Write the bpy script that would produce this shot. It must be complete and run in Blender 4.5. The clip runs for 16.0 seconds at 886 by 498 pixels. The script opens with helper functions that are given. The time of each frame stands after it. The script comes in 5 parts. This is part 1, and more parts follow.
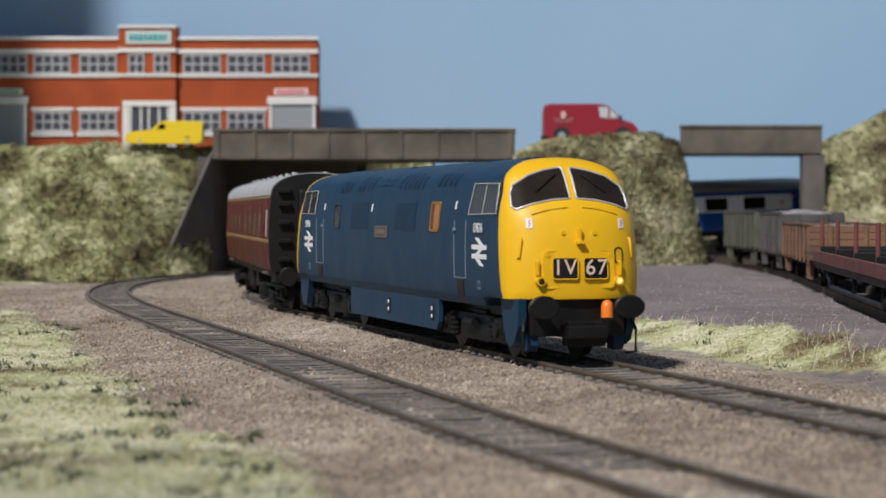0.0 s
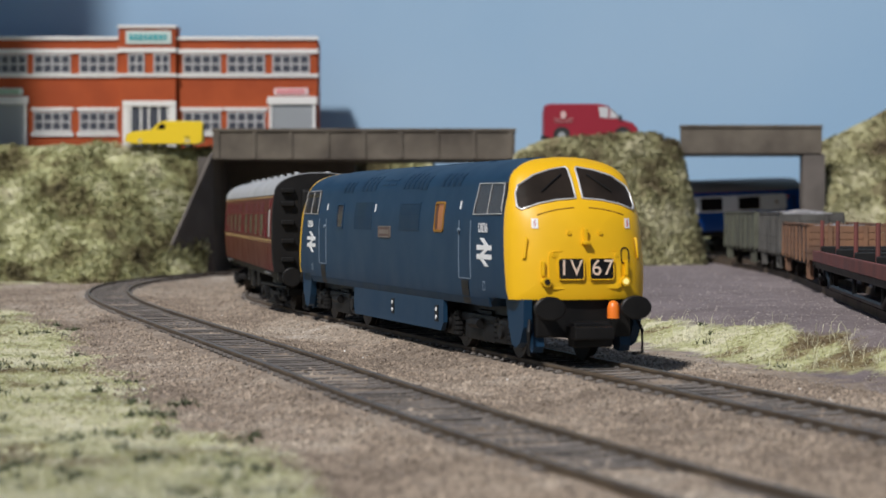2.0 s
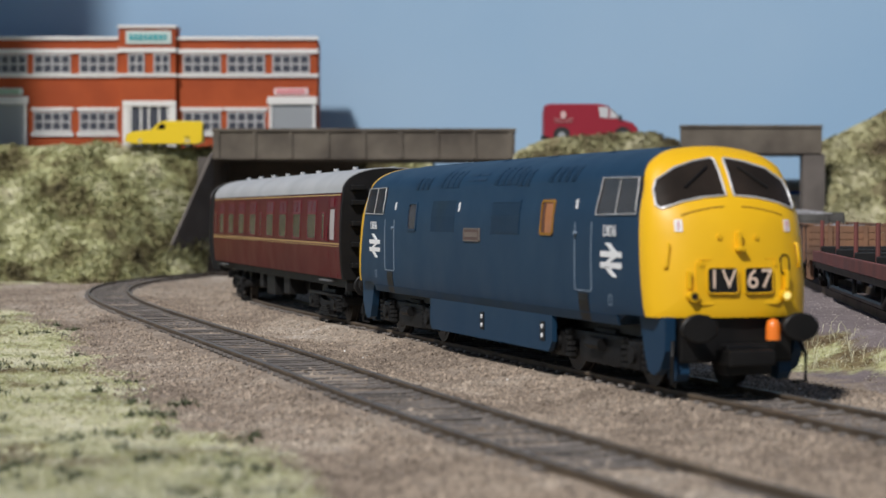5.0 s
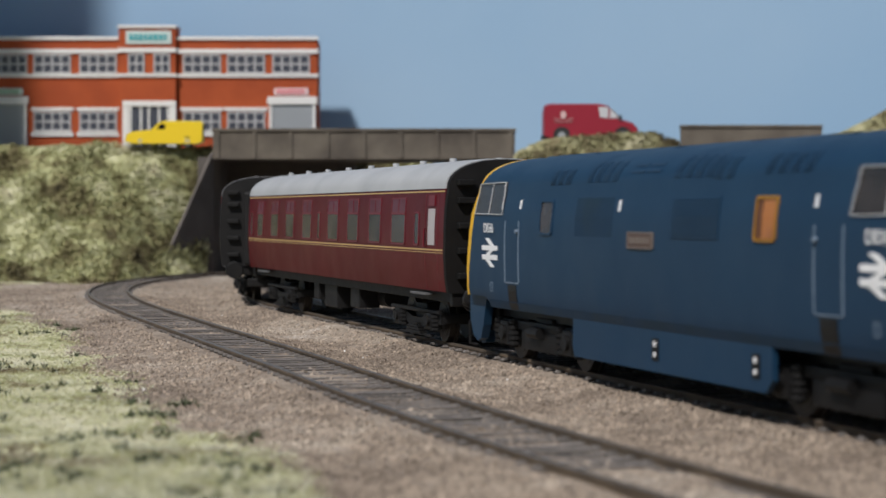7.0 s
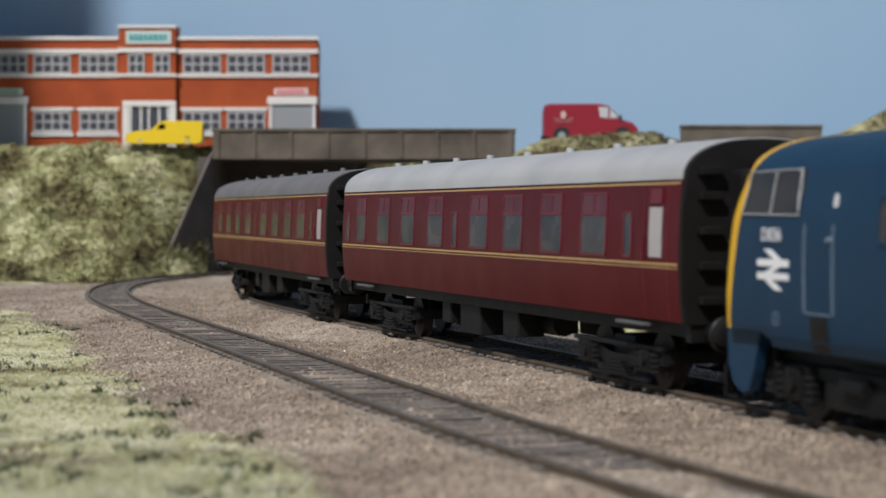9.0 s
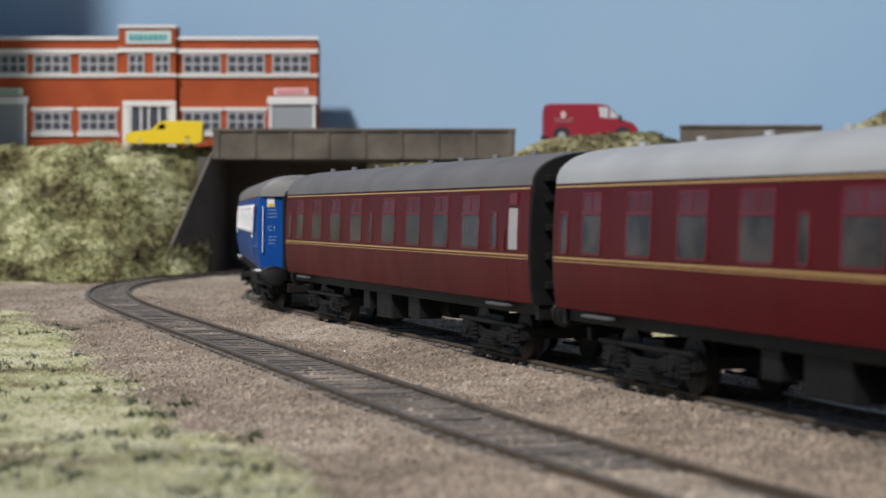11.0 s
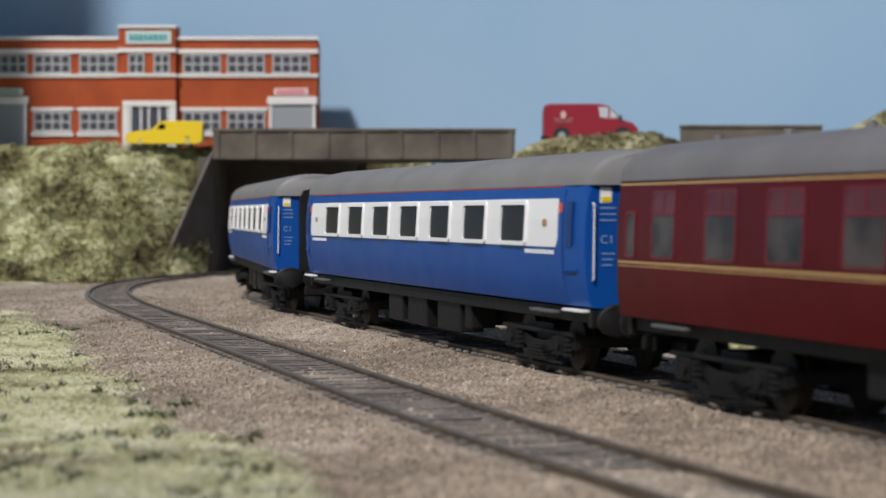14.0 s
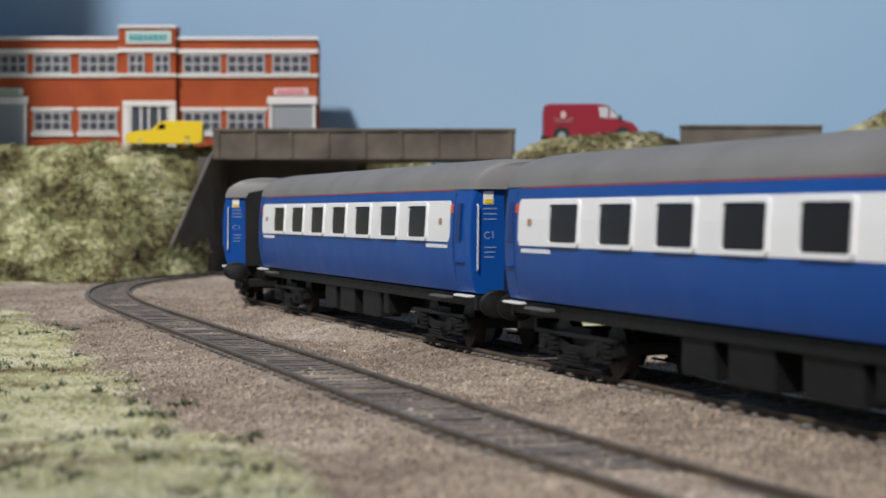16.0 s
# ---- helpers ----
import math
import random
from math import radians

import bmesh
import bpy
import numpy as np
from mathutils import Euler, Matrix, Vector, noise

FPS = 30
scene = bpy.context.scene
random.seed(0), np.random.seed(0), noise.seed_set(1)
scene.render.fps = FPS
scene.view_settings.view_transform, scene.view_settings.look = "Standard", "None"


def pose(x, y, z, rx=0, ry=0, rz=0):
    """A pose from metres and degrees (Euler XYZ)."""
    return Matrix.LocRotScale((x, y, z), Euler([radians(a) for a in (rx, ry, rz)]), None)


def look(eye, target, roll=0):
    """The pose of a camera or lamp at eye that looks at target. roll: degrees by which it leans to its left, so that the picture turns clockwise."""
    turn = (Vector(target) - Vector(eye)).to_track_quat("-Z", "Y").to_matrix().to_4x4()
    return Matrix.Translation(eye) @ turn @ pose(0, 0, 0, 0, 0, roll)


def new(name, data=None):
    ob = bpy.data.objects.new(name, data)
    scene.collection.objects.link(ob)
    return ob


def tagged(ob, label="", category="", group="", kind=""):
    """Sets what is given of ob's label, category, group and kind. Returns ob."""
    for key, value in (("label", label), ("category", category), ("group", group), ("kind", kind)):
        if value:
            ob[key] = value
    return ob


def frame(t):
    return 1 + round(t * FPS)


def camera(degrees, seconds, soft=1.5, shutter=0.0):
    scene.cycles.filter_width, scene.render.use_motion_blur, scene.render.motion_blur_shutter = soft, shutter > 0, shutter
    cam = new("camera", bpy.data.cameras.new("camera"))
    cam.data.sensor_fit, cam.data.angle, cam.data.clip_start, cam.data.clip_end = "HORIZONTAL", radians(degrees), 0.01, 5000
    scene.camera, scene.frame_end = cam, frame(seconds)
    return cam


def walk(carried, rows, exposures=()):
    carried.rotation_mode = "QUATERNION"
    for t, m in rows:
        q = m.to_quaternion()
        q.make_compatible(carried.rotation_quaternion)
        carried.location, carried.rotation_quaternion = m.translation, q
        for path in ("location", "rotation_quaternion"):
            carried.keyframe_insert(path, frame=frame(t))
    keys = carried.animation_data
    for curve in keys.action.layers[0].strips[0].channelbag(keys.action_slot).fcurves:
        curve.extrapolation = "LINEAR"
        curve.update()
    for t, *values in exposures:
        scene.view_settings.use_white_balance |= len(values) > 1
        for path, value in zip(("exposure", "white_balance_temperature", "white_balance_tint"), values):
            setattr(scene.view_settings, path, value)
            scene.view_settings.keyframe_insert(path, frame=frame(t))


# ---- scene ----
cam = camera(25.25, 16.0, soft=1.5, shutter=0.35)
cam.data.dof.use_dof = True
cam.data.dof.focus_distance = 0.60
cam.data.dof.aperture_fstop = 36.0
EYE = pose(0, 0, 0.03765, 90 - 1.05, 0, 0)
walk(cam, [(0, EYE), (16, EYE)])

# ---- light ----
world = bpy.data.worlds.new("sky_light")
scene.world = world
world.use_nodes = True
wn = world.node_tree
sky = wn.nodes.new("ShaderNodeTexSky")
sky.sky_type, sky.sun_disc = "NISHITA", False
sky.sun_elevation, sky.sun_rotation = radians(52), radians(215)
wn.links.new(sky.outputs[0], wn.nodes["Background"].inputs[0])
wn.nodes["Background"].inputs[1].default_value = 0.052
sun = new("sun", bpy.data.lights.new("sun", "SUN"))
sun.data.energy, sun.data.angle, sun.data.color = 3.6, radians(4), (1.0, 0.97, 0.95)
sun.matrix_world = look((-0.9, -1.1, 2.0), (0, 0.55, 0))
scene.view_settings.exposure = 0.0

# ---- mesh helpers, all in millimetres ----
MM = 0.001


def part(name, bm, material, parent=None, label="", smooth=None, at=None):
    """One mesh object out of a bmesh in millimetres, under a thing or a part."""
    bmesh.ops.recalc_face_normals(bm, faces=bm.faces)
    bmesh.ops.scale(bm, vec=(MM, MM, MM), verts=bm.verts)
    me = bpy.data.meshes.new(name)
    bm.to_mesh(me)
    bm.free()
    for m in (material if isinstance(material, (list, tuple)) else [material]):
        me.materials.append(m)
    if smooth is not None:
        me.shade_smooth()
        me.set_sharp_from_angle(angle=radians(smooth))
    ob = new(name, me)
    if parent:
        ob.parent = parent
    if at:
        ob.location = [c * MM for c in at]
    if label:
        ob["label"] = label
    return ob


def same(name, mesh, parent, at=(0, 0, 0), rz=0.0):
    """One more object on a mesh that stands already."""
    ob = new(name, mesh)
    ob.parent = parent
    ob.matrix_basis = Matrix.Translation([c * MM for c in at]) @ Matrix.Rotation(rz, 4, "Z")
    return ob


def box(bm, x0, x1, y0, y1, z0, z1, bevel=0.0, mi=0):
    vs = [bm.verts.new((x, y, z)) for x in (x0, x1) for y in (y0, y1) for z in (z0, z1)]
    fs = [bm.faces.new([vs[i] for i in q]) for q in ((0, 1, 3, 2), (4, 6, 7, 5), (0, 4, 5, 1), (2, 3, 7, 6), (0, 2, 6, 4), (1, 5, 7, 3))]
    if bevel:
        out = bmesh.ops.bevel(bm, geom=list({e for f in fs for e in f.edges}), offset=bevel, segments=2, affect="EDGES", profile=0.6)
        fs = out["faces"]
    for f in fs:
        f.material_index = mi
    return fs


def rod(bm, p, q, r, n=10, r2=None, caps=True):
    p, q = Vector(p), Vector(q)
    d = (q - p).normalized()
    a = d.orthogonal().normalized()
    b = d.cross(a)
    rings = []
    for c, rr in ((p, r), (q, r if r2 is None else r2)):
        rings.append([bm.verts.new(c + (a * math.cos(2 * math.pi * i / n) + b * math.sin(2 * math.pi * i / n)) * rr) for i in range(n)])
    for i in range(n):
        bm.faces.new((rings[0][i], rings[0][(i + 1) % n], rings[1][(i + 1) % n], rings[1][i]))
    if caps:
        bm.faces.new(rings[0][::-1])
        bm.faces.new(rings[1])


def tube(bm, pts, r, n=6, closed=False):
    pts = [Vector(p) for p in pts]
    rings = []
    m = len(pts)
    for i, p in enumerate(pts):
        if closed:
            d = pts[(i + 1) % m] - pts[i - 1]
        else:
            d = pts[min(i + 1, m - 1)] - pts[max(i - 1, 0)]
        d.normalize()
        a = d.cross(Vector((0.13, 0.31, 0.94))).normalized()
        b = d.cross(a)
        rings.append([bm.verts.new(p + (a * math.cos(2 * math.pi * k / n) + b * math.sin(2 * math.pi * k / n)) * r) for k in range(n)])
    for i in range(m if closed else m - 1):
        u, v = rings[i], rings[(i + 1) % m]
        for k in range(n):
            bm.faces.new((u[k], u[(k + 1) % n], v[(k + 1) % n], v[k]))
    if not closed:
        bm.faces.new(rings[0][::-1])
        bm.faces.new(rings[-1])


def loft(bm, rings, closed=True, cap0=False, cap1=False, mi=0):
    vr = [[bm.verts.new(p) for p in r] for r in rings]
    n = len(vr[0])
    for u, v in zip(vr[:-1], vr[1:]):
        for k in range(n if closed else n - 1):
            f = bm.faces.new((u[k], u[(k + 1) % n], v[(k + 1) % n], v[k]))
            f.material_index = mi
    if cap0:
        bm.faces.new(vr[0][::-1]).material_index = mi
    if cap1:
        bm.faces.new(vr[-1]).material_index = mi
    return vr


def prism(bm, outline, depth, to3d):
    """A flat outline of (a, b) pairs with depth; to3d(a, b, d) places it."""
    f = [bm.verts.new(to3d(a, b, depth)) for a, b in outline]
    g = [bm.verts.new(to3d(a, b, 0)) for a, b in outline]
    n = len(f)
    bm.faces.new(f)
    bm.faces.new(g[::-1])
    for i in range(n):
        bm.faces.new((f[i], g[i], g[(i + 1) % n], f[(i + 1) % n]))


def rounded(a0, a1, b0, b1, r, n=4):
    pts = []
    for ca, cb, t0 in ((a1 - r, b1 - r, 0), (a0 + r, b1 - r, 90), (a0 + r, b0 + r, 180), (a1 - r, b0 + r, 270)):
        for i in range(n + 1):
            t = radians(t0 + 90 * i / n)
            pts.append((ca + r * math.cos(t), cb + r * math.sin(t)))
    return pts


def thing(name, label, category, group="", m=None):
    ob = new(name)
    ob.empty_display_size = 0.01
    if m is not None:
        ob.matrix_world = m
    return tagged(ob, label, category, group)


def lettering(name, text, size, material, parent, m, label=""):
    """Words in the built-in font as a thin mesh; size in millimetres."""
    cu = bpy.data.curves.new("words", "FONT")
    cu.body, cu.size, cu.align_x, cu.align_y, cu.extrude = text, size * MM, "CENTER", "CENTER", 0.00004
    tmp = new("words", cu)
    bpy.context.view_layer.update()
    me = bpy.data.meshes.new_from_object(tmp.evaluated_get(bpy.context.evaluated_depsgraph_get()))
    bpy.data.objects.remove(tmp)
    me.materials.clear()
    me.materials.append(material)
    ob = new(name, me)
    ob.parent = parent
    ob.matrix_basis = m
    if label:
        ob["label"] = label
    return ob


# ---- materials ----
def mat(name, colour, rough=0.6, metal=0.0, second=None, scale=60.0, grain=0.0, grain_scale=900.0, speck=None, speck_at=0.62, coat=0.0, emit=0.0, mix_lo=0.4, mix_hi=0.62, spec=0.5):
    m = bpy.data.materials.new(name)
    m.use_nodes = True
    nt = m.node_tree
    b = nt.nodes["Principled BSDF"]
    b.inputs["Roughness"].default_value, b.inputs["Metallic"].default_value = rough, metal
    b.inputs["Coat Weight"].default_value = coat
    b.inputs["Specular IOR Level"].default_value = spec
    b.inputs["Base Color"].default_value = (*colour, 1)
    if emit:
        b.inputs["Emission Color"].default_value = (*colour, 1)
        b.inputs["Emission Strength"].default_value = emit
    tc = nt.nodes.new("ShaderNodeTexCoord")
    col = None

    def noise_at(s, detail):
        n = nt.nodes.new("ShaderNodeTexNoise")
        n.inputs["Scale"].default_value, n.inputs["Detail"].default_value = s, detail
        nt.links.new(tc.outputs["Object"], n.inputs["Vector"])
        return n

    def blend(a, bcol, fac):
        x = nt.nodes.new("ShaderNodeMix")
        x.data_type = "RGBA"
        nt.links.new(fac, x.inputs[0])
        for sock, val in ((x.inputs[6], a), (x.inputs[7], bcol)):
            if isinstance(val, tuple):
                sock.default_value = (*val, 1)
            else:
                nt.links.new(val, sock)
        return x.outputs[2]

    def ramp(fac, lo, hi):
        r = nt.nodes.new("ShaderNodeMapRange")
        r.inputs[1].default_value, r.inputs[2].default_value = lo, hi
        nt.links.new(fac, r.inputs[0])
        return r.outputs[0]

    if second:
        col = blend(colour, second, ramp(noise_at(scale, 6).outputs[0], mix_lo, mix_hi))
        rr = nt.nodes.new("ShaderNodeMapRange")
        rr.inputs[3].default_value, rr.inputs[4].default_value = max(0.02, rough - 0.08), min(1, rough + 0.1)
        nt.links.new(noise_at(scale * 2.3, 4).outputs[0], rr.inputs[0])
        nt.links.new(rr.outputs[0], b.inputs["Roughness"])
    if speck:
        col = blend(col or colour, speck, ramp(noise_at(grain_scale * 0.6, 2).outputs[0], speck_at, speck_at + 0.06))
    if col:
        nt.links.new(col, b.inputs["Base Color"])
        if emit:
            nt.links.new(col, b.inputs["Emission Color"])
    if grain:
        bp = nt.nodes.new("ShaderNodeBump")
        bp.inputs["Strength"].default_value, bp.inputs["Distance"].default_value = grain, 0.0006
        nt.links.new(noise_at(grain_scale, 5).outputs[0], bp.inputs["Height"])
        nt.links.new(bp.outputs[0], b.inputs["Normal"])
    return m


def vary(m, amount):
    """Lets pieces of one material differ a little from one another."""
    nt = m.node_tree
    b = nt.nodes["Principled BSDF"]
    info, hsv, mr = nt.nodes.new("ShaderNodeObjectInfo"), nt.nodes.new("ShaderNodeHueSaturation"), nt.nodes.new("ShaderNodeMapRange")
    mr.inputs[3].default_value, mr.inputs[4].default_value = 1 - amount, 1 + amount
    nt.links.new(info.outputs["Random"], mr.inputs[0])
    nt.links.new(mr.outputs[0], hsv.inputs["Value"])
    if b.inputs["Base Color"].links:
        nt.links.new(b.inputs["Base Color"].links[0].from_socket, hsv.inputs["Color"])
    else:
        hsv.inputs["Color"].default_value = b.inputs["Base Color"].default_value
    nt.links.new(hsv.outputs[0], b.inputs["Base Color"])
    return m


def island(m, amount):
    """Lets the loose pieces of one mesh differ from one another."""
    vary(m, amount)
    nt = m.node_tree
    geo = nt.nodes.new("ShaderNodeNewGeometry")
    mr = [n for n in nt.nodes if n.bl_idname == "ShaderNodeMapRange"][-1]
    nt.links.new(geo.outputs["Random Per Island"], mr.inputs[0])
    return m


def patchy(name, stops, scales, rough=0.95, vary_island=0.0, relief=0.0, relief_scale=500):
    """A surface whose colour wanders through the stops by the sum of noises of several scales."""
    m = bpy.data.materials.new(name)
    m.use_nodes = True
    nt = m.node_tree
    b = nt.nodes["Principled BSDF"]
    b.inputs["Roughness"].default_value = rough
    b.inputs["Specular IOR Level"].default_value = 0.25
    nt.links.new(patch_colour(nt, stops, scales), b.inputs["Base Color"])
    if relief:
        tc, n, bp = nt.nodes.new("ShaderNodeTexCoord"), nt.nodes.new("ShaderNodeTexNoise"), nt.nodes.new("ShaderNodeBump")
        n.inputs["Scale"].default_value, n.inputs["Detail"].default_value = relief_scale, 5
        nt.links.new(tc.outputs["Object"], n.inputs["Vector"])
        bp.inputs["Strength"].default_value, bp.inputs["Distance"].default_value = relief, 0.0006
        nt.links.new(n.outputs[0], bp.inputs["Height"])
        nt.links.new(bp.outputs[0], b.inputs["Normal"])
    if vary_island:
        island(m, vary_island)
    return m


def patch_colour(nt, stops, scales):
    """Nodes for a colour out of stops (place, colour), led by noises of (scale, weight)."""
    tc = nt.nodes.new("ShaderNodeTexCoord")
    total = None
    for scale, weight in scales:
        n = nt.nodes.new("ShaderNodeTexNoise")
        n.inputs["Scale"].default_value, n.inputs["Detail"].default_value = scale, 5
        nt.links.new(tc.outputs["Object"], n.inputs["Vector"])
        k = nt.nodes.new("ShaderNodeMath")
        k.operation = "MULTIPLY_ADD"
        k.inputs[1].default_value = weight
        k.inputs[2].default_value = 0.5 - 0.5 * sum(w for _, w in scales)
        nt.links.new(n.outputs[0], k.inputs[0])
        if total:
            k.inputs[2].default_value = 0.0
            add = nt.nodes.new("ShaderNodeMath")
            nt.links.new(total, add.inputs[0])
            nt.links.new(k.outputs[0], add.inputs[1])
            total = add.outputs[0]
        else:
            total = k.outputs[0]
    cr = nt.nodes.new("ShaderNodeValToRGB")
    while len(cr.color_ramp.elements) < len(stops):
        cr.color_ramp.elements.new(0.5)
    for el, (at, c) in zip(cr.color_ramp.elements, stops):
        el.position, el.color = at, (*c, 1)
    nt.links.new(total, cr.inputs[0])
    return cr.outputs[0]


TURF_STOPS = ((0.14, (0.15, 0.11, 0.06)), (0.29, (0.27, 0.22, 0.115)), (0.41, (0.40, 0.40, 0.205)), (0.53, (0.53, 0.53, 0.30)), (0.68, (0.68, 0.65, 0.47)))
BALLAST_STOPS = ((0.2, (0.13, 0.10, 0.079)), (0.38, (0.235, 0.188, 0.146)), (0.52, (0.305, 0.246, 0.192)), (0.66, (0.37, 0.312, 0.25)), (0.82, (0.50, 0.44, 0.38)))
ASH_STOPS = ((0.25, (0.11, 0.088, 0.086)), (0.42, (0.175, 0.145, 0.145)), (0.6, (0.225, 0.19, 0.19)), (0.8, (0.34, 0.30, 0.295)))
SCRUB_STOPS = ((0.18, (0.06, 0.045, 0.028)), (0.36, (0.14, 0.11, 0.065)), (0.48, (0.23, 0.20, 0.11)), (0.6, (0.33, 0.315, 0.17)), (0.78, (0.47, 0.44, 0.29)))
BUSH_STOPS = ((0.12, (0.065, 0.055, 0.028)), (0.27, (0.155, 0.132, 0.066)), (0.39, (0.26, 0.243, 0.118)), (0.50, (0.38, 0.38, 0.195)), (0.63, (0.52, 0.51, 0.315)), (0.80, (0.64, 0.60, 0.43)))


def ground_material():
    """Ballast, turf and ash laid over one another by how much of each was scattered."""
    m = bpy.data.materials.new("scattered_ground")
    m.use_nodes = True
    nt = m.node_tree
    b = nt.nodes["Principled BSDF"]
    b.inputs["Roughness"].default_value = 0.95
    b.inputs["Specular IOR Level"].default_value = 0.2
    col = patch_colour(nt, BALLAST_STOPS, ((10, 0.9), (75, 0.6), (620, 0.8)))
    tc = nt.nodes.new("ShaderNodeTexCoord")
    for layer, stops, scales in (("ash", ASH_STOPS, ((16, 0.5), (90, 0.4), (700, 0.6))), ("turf", TURF_STOPS, ((14, 1.3), (50, 1.4), (420, 0.7)))):
        at, n, k, mr, mix = (nt.nodes.new(q) for q in ("ShaderNodeAttribute", "ShaderNodeTexNoise", "ShaderNodeMath", "ShaderNodeMapRange", "ShaderNodeMix"))
        at.attribute_name = layer
        n.inputs["Scale"].default_value, n.inputs["Detail"].default_value = 110, 6
        nt.links.new(tc.outputs["Object"], n.inputs["Vector"])
        k.operation = "MULTIPLY_ADD"
        nt.links.new(n.outputs[0], k.inputs[0])
        k.inputs[1].default_value = 1.6
        nt.links.new(at.outputs["Fac"], k.inputs[2])
        mr.inputs[1].default_value, mr.inputs[2].default_value = 1.1, 1.5
        nt.links.new(k.outputs[0], mr.inputs[0])
        mix.data_type = "RGBA"
        nt.links.new(mr.outputs[0], mix.inputs[0])
        nt.links.new(col, mix.inputs[6])
        nt.links.new(patch_colour(nt, stops, scales), mix.inputs[7])
        col = mix.outputs[2]
    nt.links.new(col, b.inputs["Base Color"])
    n, bp = nt.nodes.new("ShaderNodeTexNoise"), nt.nodes.new("ShaderNodeBump")
    n.inputs["Scale"].default_value, n.inputs["Detail"].default_value = 650, 6
    nt.links.new(tc.outputs["Object"], n.inputs["Vector"])
    bp.inputs["Strength"].default_value, bp.inputs["Distance"].default_value = 0.9, 0.0007
    nt.links.new(n.outputs[0], bp.inputs["Height"])
    nt.links.new(bp.outputs[0], b.inputs["Normal"])
    return m


M_GROUND = ground_material()
M_GRAIN = patchy("ballast_grain", BALLAST_STOPS, ((10, 0.9), (75, 0.6)), 0.85, vary_island=0.5)
M_BANK = patchy("bank_scatter", BUSH_STOPS, ((9, 1.1), (34, 1.2), (150, 0.6)), relief=1.0, relief_scale=400)
M_FOURFOOT = mat("stained_ballast", (0.085, 0.072, 0.062), 0.95, second=(0.17, 0.145, 0.123), scale=90, grain=0.9, grain_scale=700)
M_GRASS = patchy("static_grass", TURF_STOPS, ((14, 1.3), (50, 1.4), (420, 0.5)), 0.55, vary_island=0.25)
M_STRAW = island(mat("straw_grass", (0.62, 0.60, 0.43), 0.35), 0.35)
M_SCRUB = patchy("dry_brown_scrub", SCRUB_STOPS, ((9, 1.1), (34, 1.2), (150, 0.6)), vary_island=0.16)
M_BUSH = patchy("foam_foliage", BUSH_STOPS, ((9, 1.1), (34, 1.2), (150, 0.6)), vary_island=0.16)
M_RAIL = mat("rusty_rail_side", (0.085, 0.062, 0.042), 0.75, metal=0.1, second=(0.13, 0.095, 0.062), scale=90)
M_RAILTOP = mat("worn_rail_top", (0.20, 0.17, 0.14), 0.45, metal=0.7)
# darker colour for sleeper sides, painting in the shade of the gaps
M_GAPSHADE = mat("gap_shade_sleeper_side", (0.055, 0.046, 0.039), 0.9)
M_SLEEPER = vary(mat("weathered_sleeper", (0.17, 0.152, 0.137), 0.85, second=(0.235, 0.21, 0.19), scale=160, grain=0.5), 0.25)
M_CONC = mat("weathered_concrete", (0.15, 0.128, 0.10), 0.9, second=(0.075, 0.062, 0.05), scale=38, grain=0.7, grain_scale=400, mix_lo=0.36, mix_hi=0.66)
M_DARKSTONE = mat("sooty_concrete", (0.15, 0.13, 0.115), 0.92, second=(0.095, 0.083, 0.073), scale=28, grain=0.4, grain_scale=500)
M_SKY = mat("painted_sky_board", (0.245, 0.405, 0.585), 0.8, second=(0.365, 0.505, 0.645), scale=1.6, mix_lo=0.3, mix_hi=0.72)
M_BLUE = mat("rail_blue_paint", (0.0075, 0.033, 0.072), 0.5, second=(0.009, 0.037, 0.078), scale=40, spec=0.27)
M_YELLOW = mat("warning_yellow_paint", (0.80, 0.46, 0.008), 0.42, second=(0.76, 0.43, 0.008), scale=50, spec=0.4)
M_BLACK = mat("underframe_black", (0.005, 0.0047, 0.005), 0.5, second=(0.009, 0.0083, 0.008), scale=150, spec=0.28)
M_DUSTY = mat("dusty_black", (0.0075, 0.007, 0.007), 0.6, second=(0.0045, 0.0042, 0.0042), scale=150, spec=0.3)
M_FOOTBAND = mat("grimy_blue_band", (0.0075, 0.029, 0.062), 0.6, second=(0.011, 0.029, 0.05), scale=60, spec=0.25)
M_WHITE = mat("white_paint", (0.80, 0.80, 0.80), 0.45)
M_SILVER = mat("silver_frame", (0.62, 0.62, 0.62), 0.35, metal=0.3)
M_GLASS = mat("cab_glass", (0.034, 0.025, 0.019), 0.15, second=(0.018, 0.014, 0.011), scale=70, spec=0.22)
M_AMBER = mat("amber_lit_window", (0.36, 0.12, 0.012), 0.3, second=(0.22, 0.065, 0.01), scale=150, emit=0.06)
M_ORANGE = mat("orange_plastic", (0.85, 0.20, 0.02), 0.35)
M_MAROON = mat("maroon_paint", (0.084, 0.0015, 0.0045), 0.38, second=(0.070, 0.0014, 0.004), scale=40, spec=0.12)
M_CREAMLINE = mat("straw_lining", (0.47, 0.31, 0.12), 0.5)
M_ROOFL = mat("light_grey_roof", (0.40, 0.41, 0.42), 0.6, second=(0.34, 0.35, 0.36), scale=35)
M_ROOFD = mat("mid_grey_roof", (0.16, 0.155, 0.16), 0.6, second=(0.13, 0.125, 0.13), scale=35)
M_ROOFB = mat("dark_grey_roof", (0.20, 0.195, 0.19), 0.55, second=(0.17, 0.165, 0.16), scale=35)
M_PBLUE = mat("nanking_blue_paint", (0.0045, 0.066, 0.30), 0.4, second=(0.0045, 0.060, 0.275), scale=40, spec=0.22)
